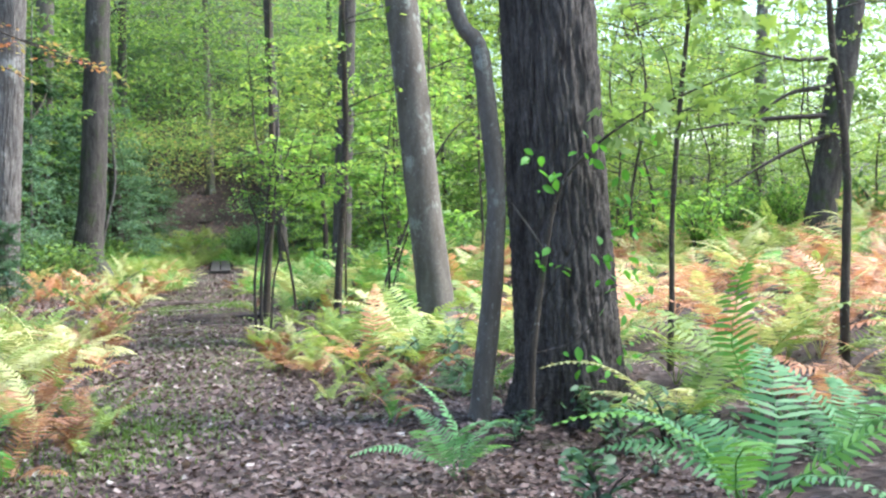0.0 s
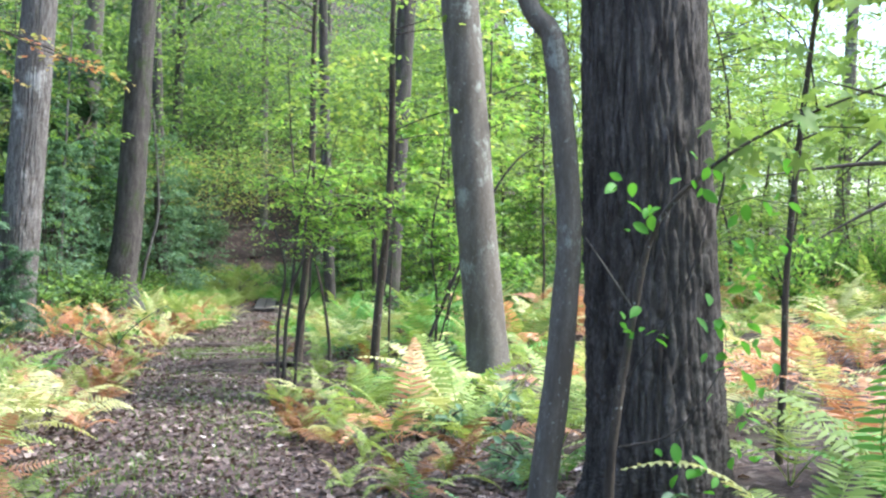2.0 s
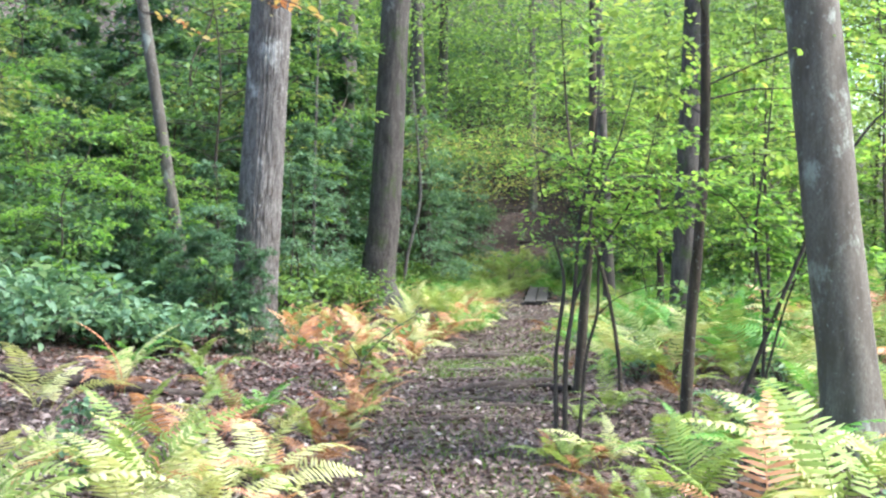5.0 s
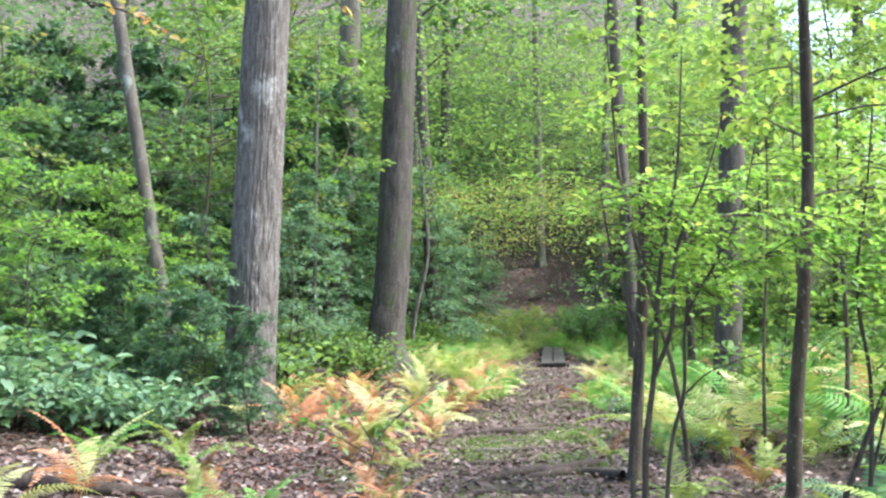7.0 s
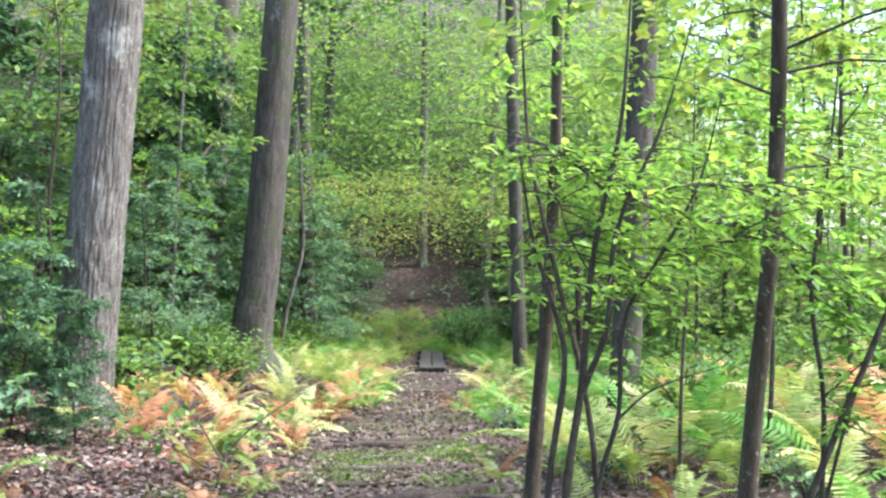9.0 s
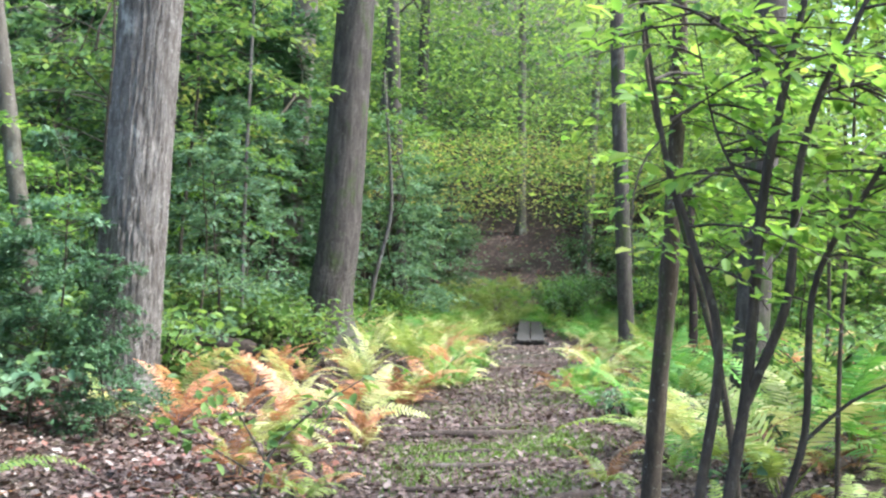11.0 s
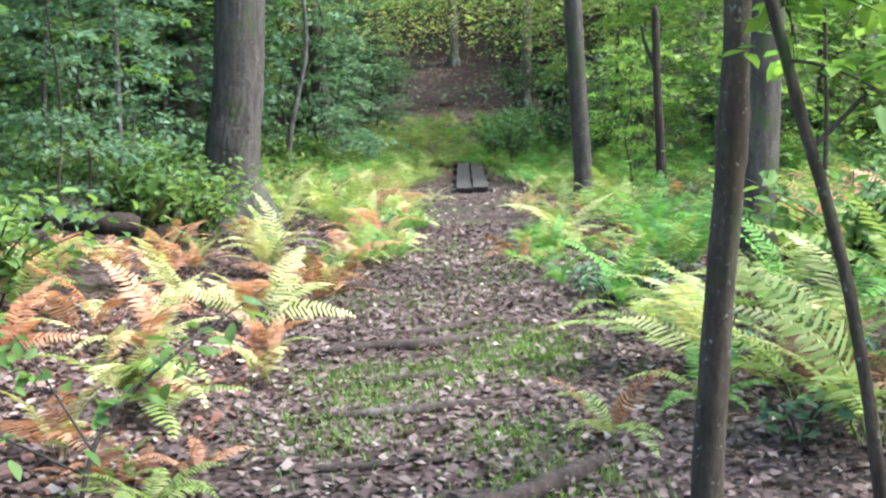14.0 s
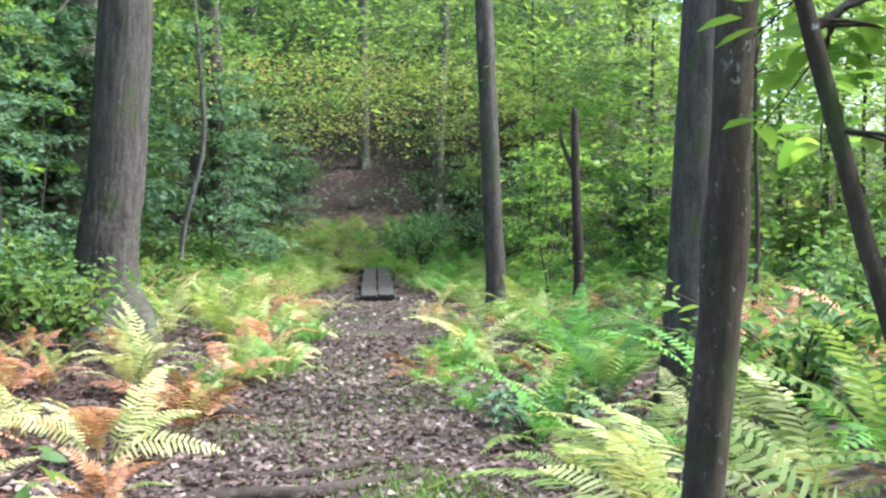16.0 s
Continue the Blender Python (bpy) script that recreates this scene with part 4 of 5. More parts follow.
for x, y, s, c, n, toward, mx in (
        (1.25, 5.2, 1.05, "cool", 9, 140, "green"), (1.9, 5.9, 0.85, "cool", 7, 120, None), (0.0, 6.25, 0.62, "cool", 8, None, "green"), (2.6, 6.3, 0.8, "green", 8, None, "lime"),
        (1.42, 7.5, 1.0, "lime", 10, None, "pale"), (2.0, 7.9, 1.25, "green", 8, 150, "lime"), (2.3, 7.2, 0.8, "rust", 7, None, "brown"), (2.9, 7.7, 1.0, "lime", 8, None, "rust"),
        (3.4, 6.6, 0.9, "green", 8, None, None), (1.2, 9.6, 0.9, "lime", 8, None, None), (2.2, 9.2, 1.0, "rust", 9, None, "pale"), (3.0, 9.8, 1.1, "pale", 9, None, "rust"),
        (-0.35, 11.4, 1.25, "pale", 7, 165, "lime"), (-0.8, 10.9, 0.9, "lime", 9, None, "rust"), (-0.2, 10.4, 0.85, "lime", 9, None, "brown"), (0.4, 11.2, 0.95, "lime", 9, None, None),
        (-1.1, 11.9, 0.8, "lime", 8, None, None), (0.1, 12.4, 1.0, "lime", 9, None, "pale"), (-0.6, 12.8, 0.9, "green", 8, None, "lime"), (0.9, 12.2, 1.0, "pale", 8, None, "rust"),
        (-0.3, 9.5, 0.55, "brown", 7, None, "lime"), (-0.9, 9.9, 0.45, "lime", 6, None, None), (0.1, 9.2, 0.5, "cool", 6, None, "lime"),
        (-2.15, 6.8, 0.5, "lime", 8, None, "brown"), (-2.3, 6.1, 0.55, "green", 8, None, "brown"), (-2.55, 7.2, 0.7, "pale", 8, None, "rust"), (-2.2, 7.6, 0.45, "lime", 8, None, "brown"), (-2.8, 8.2, 0.7, "rust", 8, None, "pale"),
        (-2.6, 6.3, 0.6, "green", 8, None, "lime"), (-2.9, 7.6, 0.75, "pale", 8, None, "rust"), (-3.2, 8.6, 0.7, "pale", 8, None, "lime"), (-2.5, 8.0, 0.5, "lime", 7, None, "brown"),
        (-3.55, 9.2, 0.95, "pale", 9, 20, "lime"), (-4.0, 9.5, 1.0, "lime", 9, 60, "pale"), (-4.3, 8.7, 0.9, "rust", 8, None, "pale"), (-3.9, 10.7, 0.9, "lime", 8, None, None),
        (-3.6, 11.7, 0.75, "pale", 8, None, "lime"), (-4.4, 12.2, 0.7, "lime", 8, None, "rust"), (-3.9, 13.4, 0.5, "lime", 7, None, "brown"), (-4.7, 14.2, 0.55, "green", 7, None, None),
        (-6.1, 16.0, 0.7, "lime", 8, None, "green"), (-6.6, 15.5, 0.6, "green", 8, None, "lime"),
        (-5.35, 18.6, 0.85, "lime", 10, -20, "pale"), (-5.2, 17.6, 0.6, "pale", 8, -30, "rust"), (-5.7, 19.6, 0.8, "rust", 9, None, "pale"), (-6.3, 18.9, 0.7, "rust", 8, None, None),
        (-5.5, 20.9, 0.75, "rust", 9, None, "pale"), (-6.2, 21.3, 0.8, "pale", 8, None, "rust"), (-5.1, 20.0, 0.45, "rust", 6, None, "lime"), (-6.1, 23.0, 0.85, "pale", 9, None, "lime"),
        (-5.6, 23.9, 0.7, "lime", 8, None, "rust"), (-5.5, 24.9, 0.6, "pale", 8, -20, None), (-6.6, 24.3, 0.8, "pale", 8, None, None), (-5.9, 25.8, 0.8, "rust", 8, None, "brown"),
        (-6.5, 26.6, 0.9, "lime", 9, None, None), (-6.3, 28.0, 0.95, "lime", 9, None, "pale"), (-7.1, 27.9, 0.9, "pale", 8, None, "lime"), (-6.9, 29.5, 1.0, "lime", 9, None, None),
        (-7.5, 31.0, 1.0, "green", 9, None, "lime"), (-7.0, 31.8, 0.95, "lime", 9, None, None), (-8.2, 33.4, 1.0, "green", 9, None, "lime"), (-7.6, 34.8, 0.9, "lime", 9, None, None),
        (-2.35, 19.6, 1.2, "pale", 10, 160, "lime"), (-2.0, 19.1, 0.9, "lime", 9, None, "brown"), (-1.6, 20.1, 1.15, "lime", 9, 150, "pale"), (-0.9, 19.2, 1.2, "green", 10, None, "lime"),
        (-0.3, 18.0, 1.1, "green", 9, None, "pale"), (-2.7, 20.9, 0.7, "lime", 8, None, None), (-1.9, 21.6, 1.0, "green", 9, None, "lime"), (-1.0, 22.0, 1.1, "green", 9, None, None),
        (-2.9, 18.4, 0.5, "lime", 7, None, "brown"), (-2.6, 23.4, 0.9, "green", 9, None, "lime"),
        (-1.75, 18.4, 1.15, "lime", 9, 170, "pale"), (-1.15, 20.4, 1.25, "green", 10, None, "lime"), (-0.3, 19.4, 1.2, "green", 9, None, "lime"), (0.3, 18.6, 1.2, "lime", 9, None, "rust"), (0.4, 20.2, 1.2, "rust", 9, None, "pale"), (-1.5, 16.6, 0.6, "lime", 7, None, "brown"),
        (-0.2, 21.2, 1.25, "lime", 10, None, "pale"), (0.9, 21.4, 1.2, "pale", 9, None, "rust"), (0.5, 19.0, 1.2, "lime", 10, None, "pale"), (1.3, 20.0, 1.2, "rust", 9, None, "pale"), (-0.5, 23.0, 1.2, "pale", 9, None, "lime"), (0.9, 23.2, 1.15, "rust", 9, None, "pale"),
        (-3.5, 22.9, 0.42, "green", 6, None, None), (-1.5, 24.3, 1.0, "lime", 9, None, None), (-2.9, 25.6, 0.9, "green", 9, None, None), (-3.4, 28.0, 0.9, "lime", 9, None, None),
        (-4.3, 31.5, 0.9, "lime", 9, None, "green"), (-4.8, 33.6, 0.95, "lime", 9, None, None), (-5.2, 35.5, 0.9, "green", 9, None, None), (-3.6, 33.5, 1.0, "green", 9, None, "lime"),
        (-2.0, 15.6, 0.6, "lime", 8, None, None), (-1.2, 13.2, 0.7, "green", 8, None, "lime"), (-0.5, 14.6, 0.8, "lime", 8, None, None), (-0.4, 8.0, 0.4, "green", 6, None, "rust"),
        (-0.8, 15.4, 0.7, "cool", 8, None, None), (0.3, 15.8, 0.9, "lime", 8, None, "rust"), (0.9, 14.2, 0.9, "lime", 8, None, "pale"), (1.6, 11.6, 1.0, "rust", 9, None, "pale")):
    fern(x, y, s, c, n, toward=toward, mixin=mx)

# further single ferns scattered over both sides
k = 0
while k < 70:
    x, y = rf.uniform(-1.5, 7), rf.uniform(7, 30)
    u = x - trail(y)
    if u > 2.0 and all((x - a) ** 2 + (y - b) ** 2 > 0.36 for a, b in fern_spots) and (x - 0.72) ** 2 + (y - 8.35) ** 2 > 0.9:
        w = rf.random()
        warm = x > 1.4 and y < 22
        fern(x, y, rf.uniform(0.7, 1.1), ("rust" if w < 0.4 else "pale" if w < 0.65 else "lime" if w < 0.9 else "green") if warm else ("green" if w < 0.4 else "lime" if w < 0.8 else "rust"), 7, mixin="pale" if warm else "lime")
        k += 1

# ferns lining the trail edges
k = 0
while k < 170:
    y = rf.uniform(6.5, 36)
    u = rf.uniform(1.15 if y < 22 else 0.85, 3.2) if rf.random() < 0.55 else rf.uniform(-3.4, -1.2 if y < 20 else -0.85)
    x = trail(y) + u
    if 15 < y < 18.0 or u < 0 and 11.5 < y < 17 and rf.random() < 0.7 or (x - 0.8) ** 2 + (y - 8.3) ** 2 < 0.8 or any((x - a) ** 2 + (y - b) ** 2 < 0.2 for a, b in fern_spots) or (u > 0 and y < 9.5):
        continue
    w = rf.random()
    c = "rust" if u < 0 and 17.5 < y < 24 and w < 0.65 else ("lime" if w < 0.45 else "green" if w < 0.7 else "pale" if w < 0.88 else "brown") if u > 0 else ("pale" if w < 0.35 else "rust" if w < 0.6 else "lime")
    fern(x, y, rf.uniform(0.4, 0.85), c, 7, mixin="pale" if u < 0 else "lime")
    k += 1

# low ferns that narrow the trail
for k in range(84):
    y, u = (rf.uniform(24, 31.5), rf.uniform(0.55, 1.0) * (1 if k % 2 else -1)) if k < 46 else (rf.uniform(9, 19), rf.uniform(-1.25, -0.75)) if k < 64 else (rf.uniform(18.8, 24), -rf.uniform(0.85, 1.15)) if k < 72 else (rf.uniform(10.2, 13.6), rf.uniform(0.65, 1.1))
    w = rf.random()
    fern(trail(y) + u, y, rf.uniform(0.28, 0.55), "lime" if w < 0.4 else "pale" if w < 0.6 else "green" if w < 0.8 and y > 20 else "rust" if w < 0.9 else "brown", 7, mixin="green" if y > 24 else "brown")

# small withering ferns creeping onto the trail edges
for k in range(26):
    y = rf.uniform(8.8, 15.0)
    x = trail(y) + (rf.uniform(-2.3, -1.0) if k % 3 else rf.uniform(0.8, 1.3))
    fern(x, y, rf.uniform(0.28, 0.5), ("lime", "brown", "pale", "lime")[k % 4], 6, mixin="brown" if k % 2 else "lime")

# masses of fern further off
LOW = [frond_arrays(1.0, 0.20, 12, 66, -25, 400 + k, 1) for k in range(2)]


def fern_mass(name, mat, spots_, label, rng):
    vs, qs, n0 = [], [], 0
    for x, y, s in spots_:
        z = height(x, y)
        for k in range(6):
            v, q = LOW[rng.integers(2)]
            m = pose(x, y, z, 0, 0, rng.uniform(0, 360)) @ pose(0, 0, 0, rng.normal(0, 10), rng.normal(-4, 10), 0) @ Matrix.Scale(s * rng.uniform(0.7, 1.1), 4)
            A = np.array(m)
            vs.append(v @ A[:3, :3].T + A[:3, 3])
            qs.append(q + n0)
            n0 += len(v)
    tagged(new(name, np_mesh(name, np.vstack(vs), np.vstack(qs), mat)), label, "ferns", kind="stuff")


groups = {"a": [], "b": [], "c": [], "d": []}
for _ in range(4200):
    x, y = rf.uniform(-16, 20), rf.uniform(6, 48)
    u = x - trail(y)
    s = rf.uniform(0.6, 1.05)
    w = rf.random()
    patch = noise.noise((x * 0.35, y * 0.35, 2.0))
    if u > 3.2 and x > 1.2 and y > 8.5 and w < 0.62:
        groups["c" if patch > 0.0 else "d" if patch > -0.2 else "b"].append((x, y, s))
    elif u > 2.8 and 20 < y < 29 and x > -1.8 and patch > -0.05 and w < 0.55:
        groups["c" if w < 0.35 else "d"].append((x, y, s))
    elif u > 1.7 and y > 23 and w < 0.5:
        groups["a" if patch > -0.1 else "b"].append((x, y, s))
    elif abs(u) < 1.0 and 40 < y < 46:
        groups["b" if patch > 0 else "a"].append((x, y, s * 0.9))
    elif 0.7 < abs(u) < 4.5 and 33.5 < y < 45 and w < 0.75:
        groups["b" if patch > 0.05 else "a"].append((x, y, s * 0.85))
    elif -4.0 < u < -1.5 and 26 < y < 42 and w < 0.6:
        groups["b" if patch > -0.1 else "a"].append((x, y, s * 0.9))
for x, y, s, c in far_ferns:
    groups["a" if c in ("green", "cool") else "b" if c == "lime" else "d" if c == "pale" else "c"].append((x, y, s))
for _ in range(150):
    y, u = rf.uniform(40, 47), rf.uniform(-2.2, 2.2)
    groups["a" if u > 0.3 else "b"].append((trail(y) + u, y, rf.uniform(0.5, 0.9)))
fern_mass("fern_mass_green", F_GREEN, groups["a"], "spread of green ferns under the trees", rf)
fern_mass("fern_mass_yellow_green", F_LIME, groups["b"], "spread of yellow-green ferns under the trees", rf)
fern_mass("fern_mass_rust", F_RUST, groups["c"], "spread of rusty orange ferns in the clearing", rf)
fern_mass("fern_mass_pale", F_PALE, groups["d"], "spread of pale yellow ferns in the clearing", rf)

# ---- far woods: foliage on the slopes beyond ----
def far_foliage(name, mat, n, xr, yr, zr, leaf, label, keep=None, seed=0):
    rng = np.random.default_rng(seed)
    k = n // 90
    x, y = rng.uniform(*xr, k), rng.uniform(*yr, k)
    c = np.array([(a, b, height(a, b) + rng.uniform(*zr)) for a, b in zip(x, y) if keep is None or keep(a, b)])
    if not len(c):
        return
    pick = rng.integers(0, len(c), int(n * len(c) / k))
    wide = rng.uniform(0.6, 1.3, (len(c), 1))[pick]
    pos = c[pick] + rng.normal(0, 1, (len(pick), 3)) * (1.0, 1.0, 0.13) * wide
    pos[:, 2] -= 0.12 * ((pos[:, :2] - c[pick, :2]) ** 2).sum(1) / wide[:, 0]
    v, q = leaves(pos, rng.uniform(0, 6.28, len(pos)), leaf * rng.uniform(0.7, 1.3, len(pos)), 0.3, 0.6, rng)
    tagged(new(name, np_mesh(name, v, q, mat)), label, "foliage", kind="stuff")


def on_bank(x, y):
    """The bare leafy face of the bank where the trail ends."""
    return abs(x + 9.8) < 1.7 and y < 55


far_foliage("far_foliage_light", L_LIGHT, 110000, (-4, 44), (44, 100), (0.6, 11), 0.2, "bright green foliage of the far woods", lambda x, y: x > -3 + 0.12 * (y - 48), 1)
far_foliage("far_foliage_green", L_MID, 60000, (-30, 30), (52, 96), (0.5, 7), 0.19, "green foliage of the far woods", lambda x, y: not on_bank(x, y), 2)
far_foliage("far_foliage_dark", L_NEEDLE, 50000, (-34, 0), (47, 84), (0.4, 8), 0.17, "dark hemlock foliage on the far slope", lambda x, y: not on_bank(x, y) and abs(x - trail(y)) > 1.5, 9)
far_foliage("bank_foliage", L_MID, 52000, (-24, -1), (53, 70), (0.5, 6.5), 0.17, "green foliage of the wooded bank", lambda x, y: not on_bank(x, y), 12)
far_foliage("bank_hemlock", L_NEEDLE, 30000, (-24, -2), (55, 74), (0.3, 6.5), 0.17, "dark hemlock foliage of the wooded bank", None, 13)
far_foliage("clearing_foliage", L_LIGHT, 26000, (-1.5, 14), (28, 46), (0.4, 4.5), 0.13, "sunlit green foliage beyond the clearing", None, 14)
# shade of the left woods put partly into this deeper leaf colour
far_foliage("far_foliage_shade", L_SHADE, 60000, (-40, -9), (24, 60), (0.3, 10), 0.18, "foliage of the shaded woods, coloured deep green for shade", lambda x, y: x - trail(y) < -7, 3)
far_foliage("far_foliage_side", L_LIGHT, 20000, (11, 38), (8, 50), (0.3, 5.0), 0.22, "bright green foliage beyond the fern clearing", None, 4)
far_foliage("far_foliage_behind", L_MID, 24000, (-30, 30), (-30, -8), (0.5, 10), 0.34, "green foliage of the woods around", None, 5)
far_foliage("overhanging_foliage", L_MID, 12000, (-17, -3), (36, 54), (3.2, 9.5), 0.13, "green tiers of foliage hanging over the trail", None, 6)
far_foliage("overhanging_light", L_LIGHT, 15000, (-14, 2), (29, 45), (3.6, 9.0), 0.12, "light green tiers of foliage hanging over the trail", None, 15)
far_foliage("overhanging_gold", L_GOLD, 7000, (-12, -4), (36, 44), (3.0, 4.8), 0.085, "yellowing tiers of foliage hanging over the trail", None, 7)
far_foliage("slope_seedlings", L_SHRUB, 14000, (-22, 6), (43, 58), (0.2, 1.6), 0.14, "small dark green plants on the slope", lambda x, y: abs(x - trail(y)) > 1.2 and not abs(x + 9.6) < 1.6, 8)
# leaf layer above the view, added to keep sun off the slope
far_foliage("forest_canopy", L_SHADE, 30000, (-32, -6), (40, 84), (10, 15), 0.4, "unseen high canopy added to shade the slope", None, 10)

# ---- the trail: roots, planks, fallen leaves, grass ----
def root(pts, label):
    z = [height(p[0], p[1]) for p in pts]
    v, q = tube([(p[0], p[1], zz + p[2], p[3]) for p, zz in zip(pts, z)], 8, 26, 0.12, int(abs(pts[0][0]) * 100))
    tagged(new("tree_root", np_mesh("tree_root", v, q, M_ROOT, True)), label, "root", "roots across the trail")


for pts in ([(-4.95, 19.9, -0.02, 0.02), (-4.5, 20.1, 0.02, 0.04), (-4.1, 20.25, 0.02, 0.045), (-3.75, 20.75, 0.0, 0.03), (-3.4, 20.9, -0.03, 0.02)],
            [(-4.75, 20.7, -0.03, 0.02), (-4.3, 20.75, 0.02, 0.03), (-3.8, 21.2, 0.0, 0.03), (-3.3, 21.2, -0.03, 0.02)],
            [(-4.5, 18.5, -0.03, 0.015), (-4.1, 18.55, 0.015, 0.028), (-3.7, 18.8, 0.01, 0.03), (-3.3, 19.15, -0.02, 0.02)],
            [(-3.9, 16.6, -0.03, 0.025), (-3.5, 17.0, 0.03, 0.05), (-3.2, 17.35, 0.03, 0.05), (-2.95, 17.8, 0.02, 0.04), (-2.75, 18.5, -0.03, 0.02)],
            [(-3.6, 16.5, -0.02, 0.02), (-3.25, 17.0, 0.025, 0.045), (-3.0, 17.3, 0.02, 0.04), (-2.6, 17.0, 0.05, 0.05)],
            [(-4.4, 17.6, -0.02, 0.015), (-4.0, 17.7, 0.01, 0.022), (-3.5, 17.9, 0.0, 0.02), (-3.1, 18.2, -0.02, 0.015)],
            [(-3.9, 14.6, -0.02, 0.02), (-3.4, 14.8, 0.01, 0.03), (-2.9, 15.0, 0.01, 0.03), (-2.4, 15.2, -0.02, 0.02)],
            [(-3.7, 15.6, -0.02, 0.02), (-3.2, 15.7, 0.01, 0.03), (-2.7, 15.9, 0.01, 0.03), (-2.3, 15.8, -0.02, 0.02)],
            [(-5.9, 22.6, -0.02, 0.03), (-5.4, 22.5, 0.03, 0.06), (-4.9, 22.7, -0.02, 0.03)],
            [(-4.6, 19.2, -0.03, 0.015), (-4.2, 19.3, 0.015, 0.026), (-3.8, 19.45, 0.01, 0.026), (-3.35, 19.7, -0.03, 0.015)],
            [(-3.9, 16.0, -0.03, 0.015), (-3.5, 16.15, 0.015, 0.026), (-3.1, 16.2, 0.012, 0.026), (-2.6, 16.45, -0.02, 0.02)],
            [(-4.1, 15.1, -0.03, 0.012), (-3.6, 15.2, 0.012, 0.022), (-3.2, 15.3, 0.01, 0.022), (-2.7, 15.35, -0.03, 0.015)],
            [(-3.5, 12.6, -0.02, 0.015), (-3.0, 12.7, 0.005, 0.022), (-2.5, 12.6, -0.02, 0.015)]):
    root(pts, "gnarled brown root lying across the trail")
for pts, lab in (([(-8.6, 13.2, 0.05, 0.075), (-7.4, 13.8, 0.06, 0.08), (-6.3, 14.1, 0.05, 0.065), (-5.3, 14.7, 0.02, 0.03)], "fallen rotting log in the undergrowth"),
                 ([(-10.5, 23.6, 0.1, 0.13), (-9.0, 23.9, 0.12, 0.14), (-7.9, 24.3, 0.1, 0.11)], "fallen rotting log beside the pale tree"),
                 ([(-2.6, 16.3, 0.02, 0.012), (-2.2, 16.5, 0.03, 0.014), (-1.7, 16.3, 0.02, 0.008)], "dry fallen stick on dead leaves"),
                 ([(-5.6, 16.6, 0.02, 0.012), (-4.9, 16.9, 0.03, 0.014), (-4.4, 16.8, 0.02, 0.008)], "dry fallen stick on dead leaves")):
    v, q = tube([(p[0], p[1], height(p[0], p[1]) + p[2], p[3]) for p in pts], 10, 24, 0.08, 5)
    tagged(new("fallen_log" if "log" in lab else "stick", np_mesh("log", v, q, M_ROOT, True)), lab, "log" if "log" in lab else "stick")

rk = np.random.default_rng(31)
for k in range(16):
    x, y = rk.uniform(-14, -4), rk.uniform(44, 55)
    az, L, r = rk.uniform(0, 3.14), rk.uniform(0.7, 2.2), rk.uniform(0.02, 0.07)
    pts = [(x + d * L * math.cos(az), y + d * L * math.sin(az) * 0.5) for d in (-1, -0.3, 0.4, 1)]
    v, q = tube([(a, b, height(a, b) + r * 0.8, r * (1 - 0.2 * j)) for j, (a, b) in enumerate(pts)], 7, 12, 0.1, k)
    tagged(new("fallen_limb", np_mesh("fallen_limb", v, q, M_ROOT, True)), "dead fallen limb lying on the leafy slope", "branch", "fallen limbs on the slope")
bridge = thing("plank_walk", -6.02, 33.2, "weathered grey plank walkway over wet ground", "boardwalk", rz=10.0, z=-0.02)
for sx in (-0.142, 0.142):
    for k in range(4):
        bm = bmesh.new()
        bmesh.ops.create_cube(bm, size=1.0)
        bmesh.ops.scale(bm, vec=(0.26, 2.6, 0.05), verts=bm.verts)
        bmesh.ops.bevel(bm, geom=bm.edges[:], offset=0.008, segments=1, affect="EDGES")
        me = bpy.data.meshes.new("plank")
        bm.to_mesh(me)
        bm.free()
        me.materials.append(M_PLANK)
        part("plank", me, bridge, at=pose(sx, 1.3 + k * 2.63, 0.10 + k * 0.02 + (0.012 if sx > 0 else 0), 0.5, 0, random.uniform(-0.6, 0.6)))
for k in range(5):
    bm = bmesh.new()
    bmesh.ops.create_cube(bm, size=1.0)
    bmesh.ops.scale(bm, vec=(0.72, 0.14, 0.16), verts=bm.verts)
    bmesh.ops.bevel(bm, geom=bm.edges[:], offset=0.01, segments=1, affect="EDGES")
    me = bpy.data.meshes.new("sleeper")
    bm.to_mesh(me)
    bm.free()
    me.materials.append(M_PLANK)
    part("sleeper", me, bridge, at=pose(0, 0.12 + k * 2.55, k * 0.02, 0, 0, 0))


def litter(name, mat, n, yr, ur, label, seed, size=0.075, pow_=1.0):
    rng = np.random.default_rng(seed)
    y = yr[0] + (yr[1] - yr[0]) * rng.random(n) ** pow_
    u = rng.uniform(*ur, n)
    p = np.array([(trail(b) + a, b, height(trail(b) + a, b) + 0.012) for a, b in zip(u, y)])
    p[:, 2] += rng.random(n) * 0.015
    v, q = leaves(p, rng.uniform(0, 6.28, n), size * rng.uniform(0.4, 1.6, n), 0.3, 0.7, rng)
    v = v.reshape(n, 4, 3)
    curl = rng.uniform(-0.1, 0.3, (n, 1)) * size
    v[:, 1, 2] += curl[:, 0]
    v[:, 3, 2] += curl[:, 0] * rng.uniform(0.2, 1.2, n)
    six = np.stack([v[:, 0], v[:, 1], v[:, 2], v[:, 3], v[:, 0] * 0.45 + v[:, 2] * 0.55], 1)
    six[:, 0] += (v[:, 1] - v[:, 3]) * 0.12
    six = six.reshape(-1, 3)
    b = np.arange(n)[:, None] * 5
    q = np.vstack([b + (0, 1, 2, 4), b + (0, 4, 2, 3)])
    tagged(new(name, np_mesh(name, six, q, mat)), label, "leaf litter", kind="stuff")


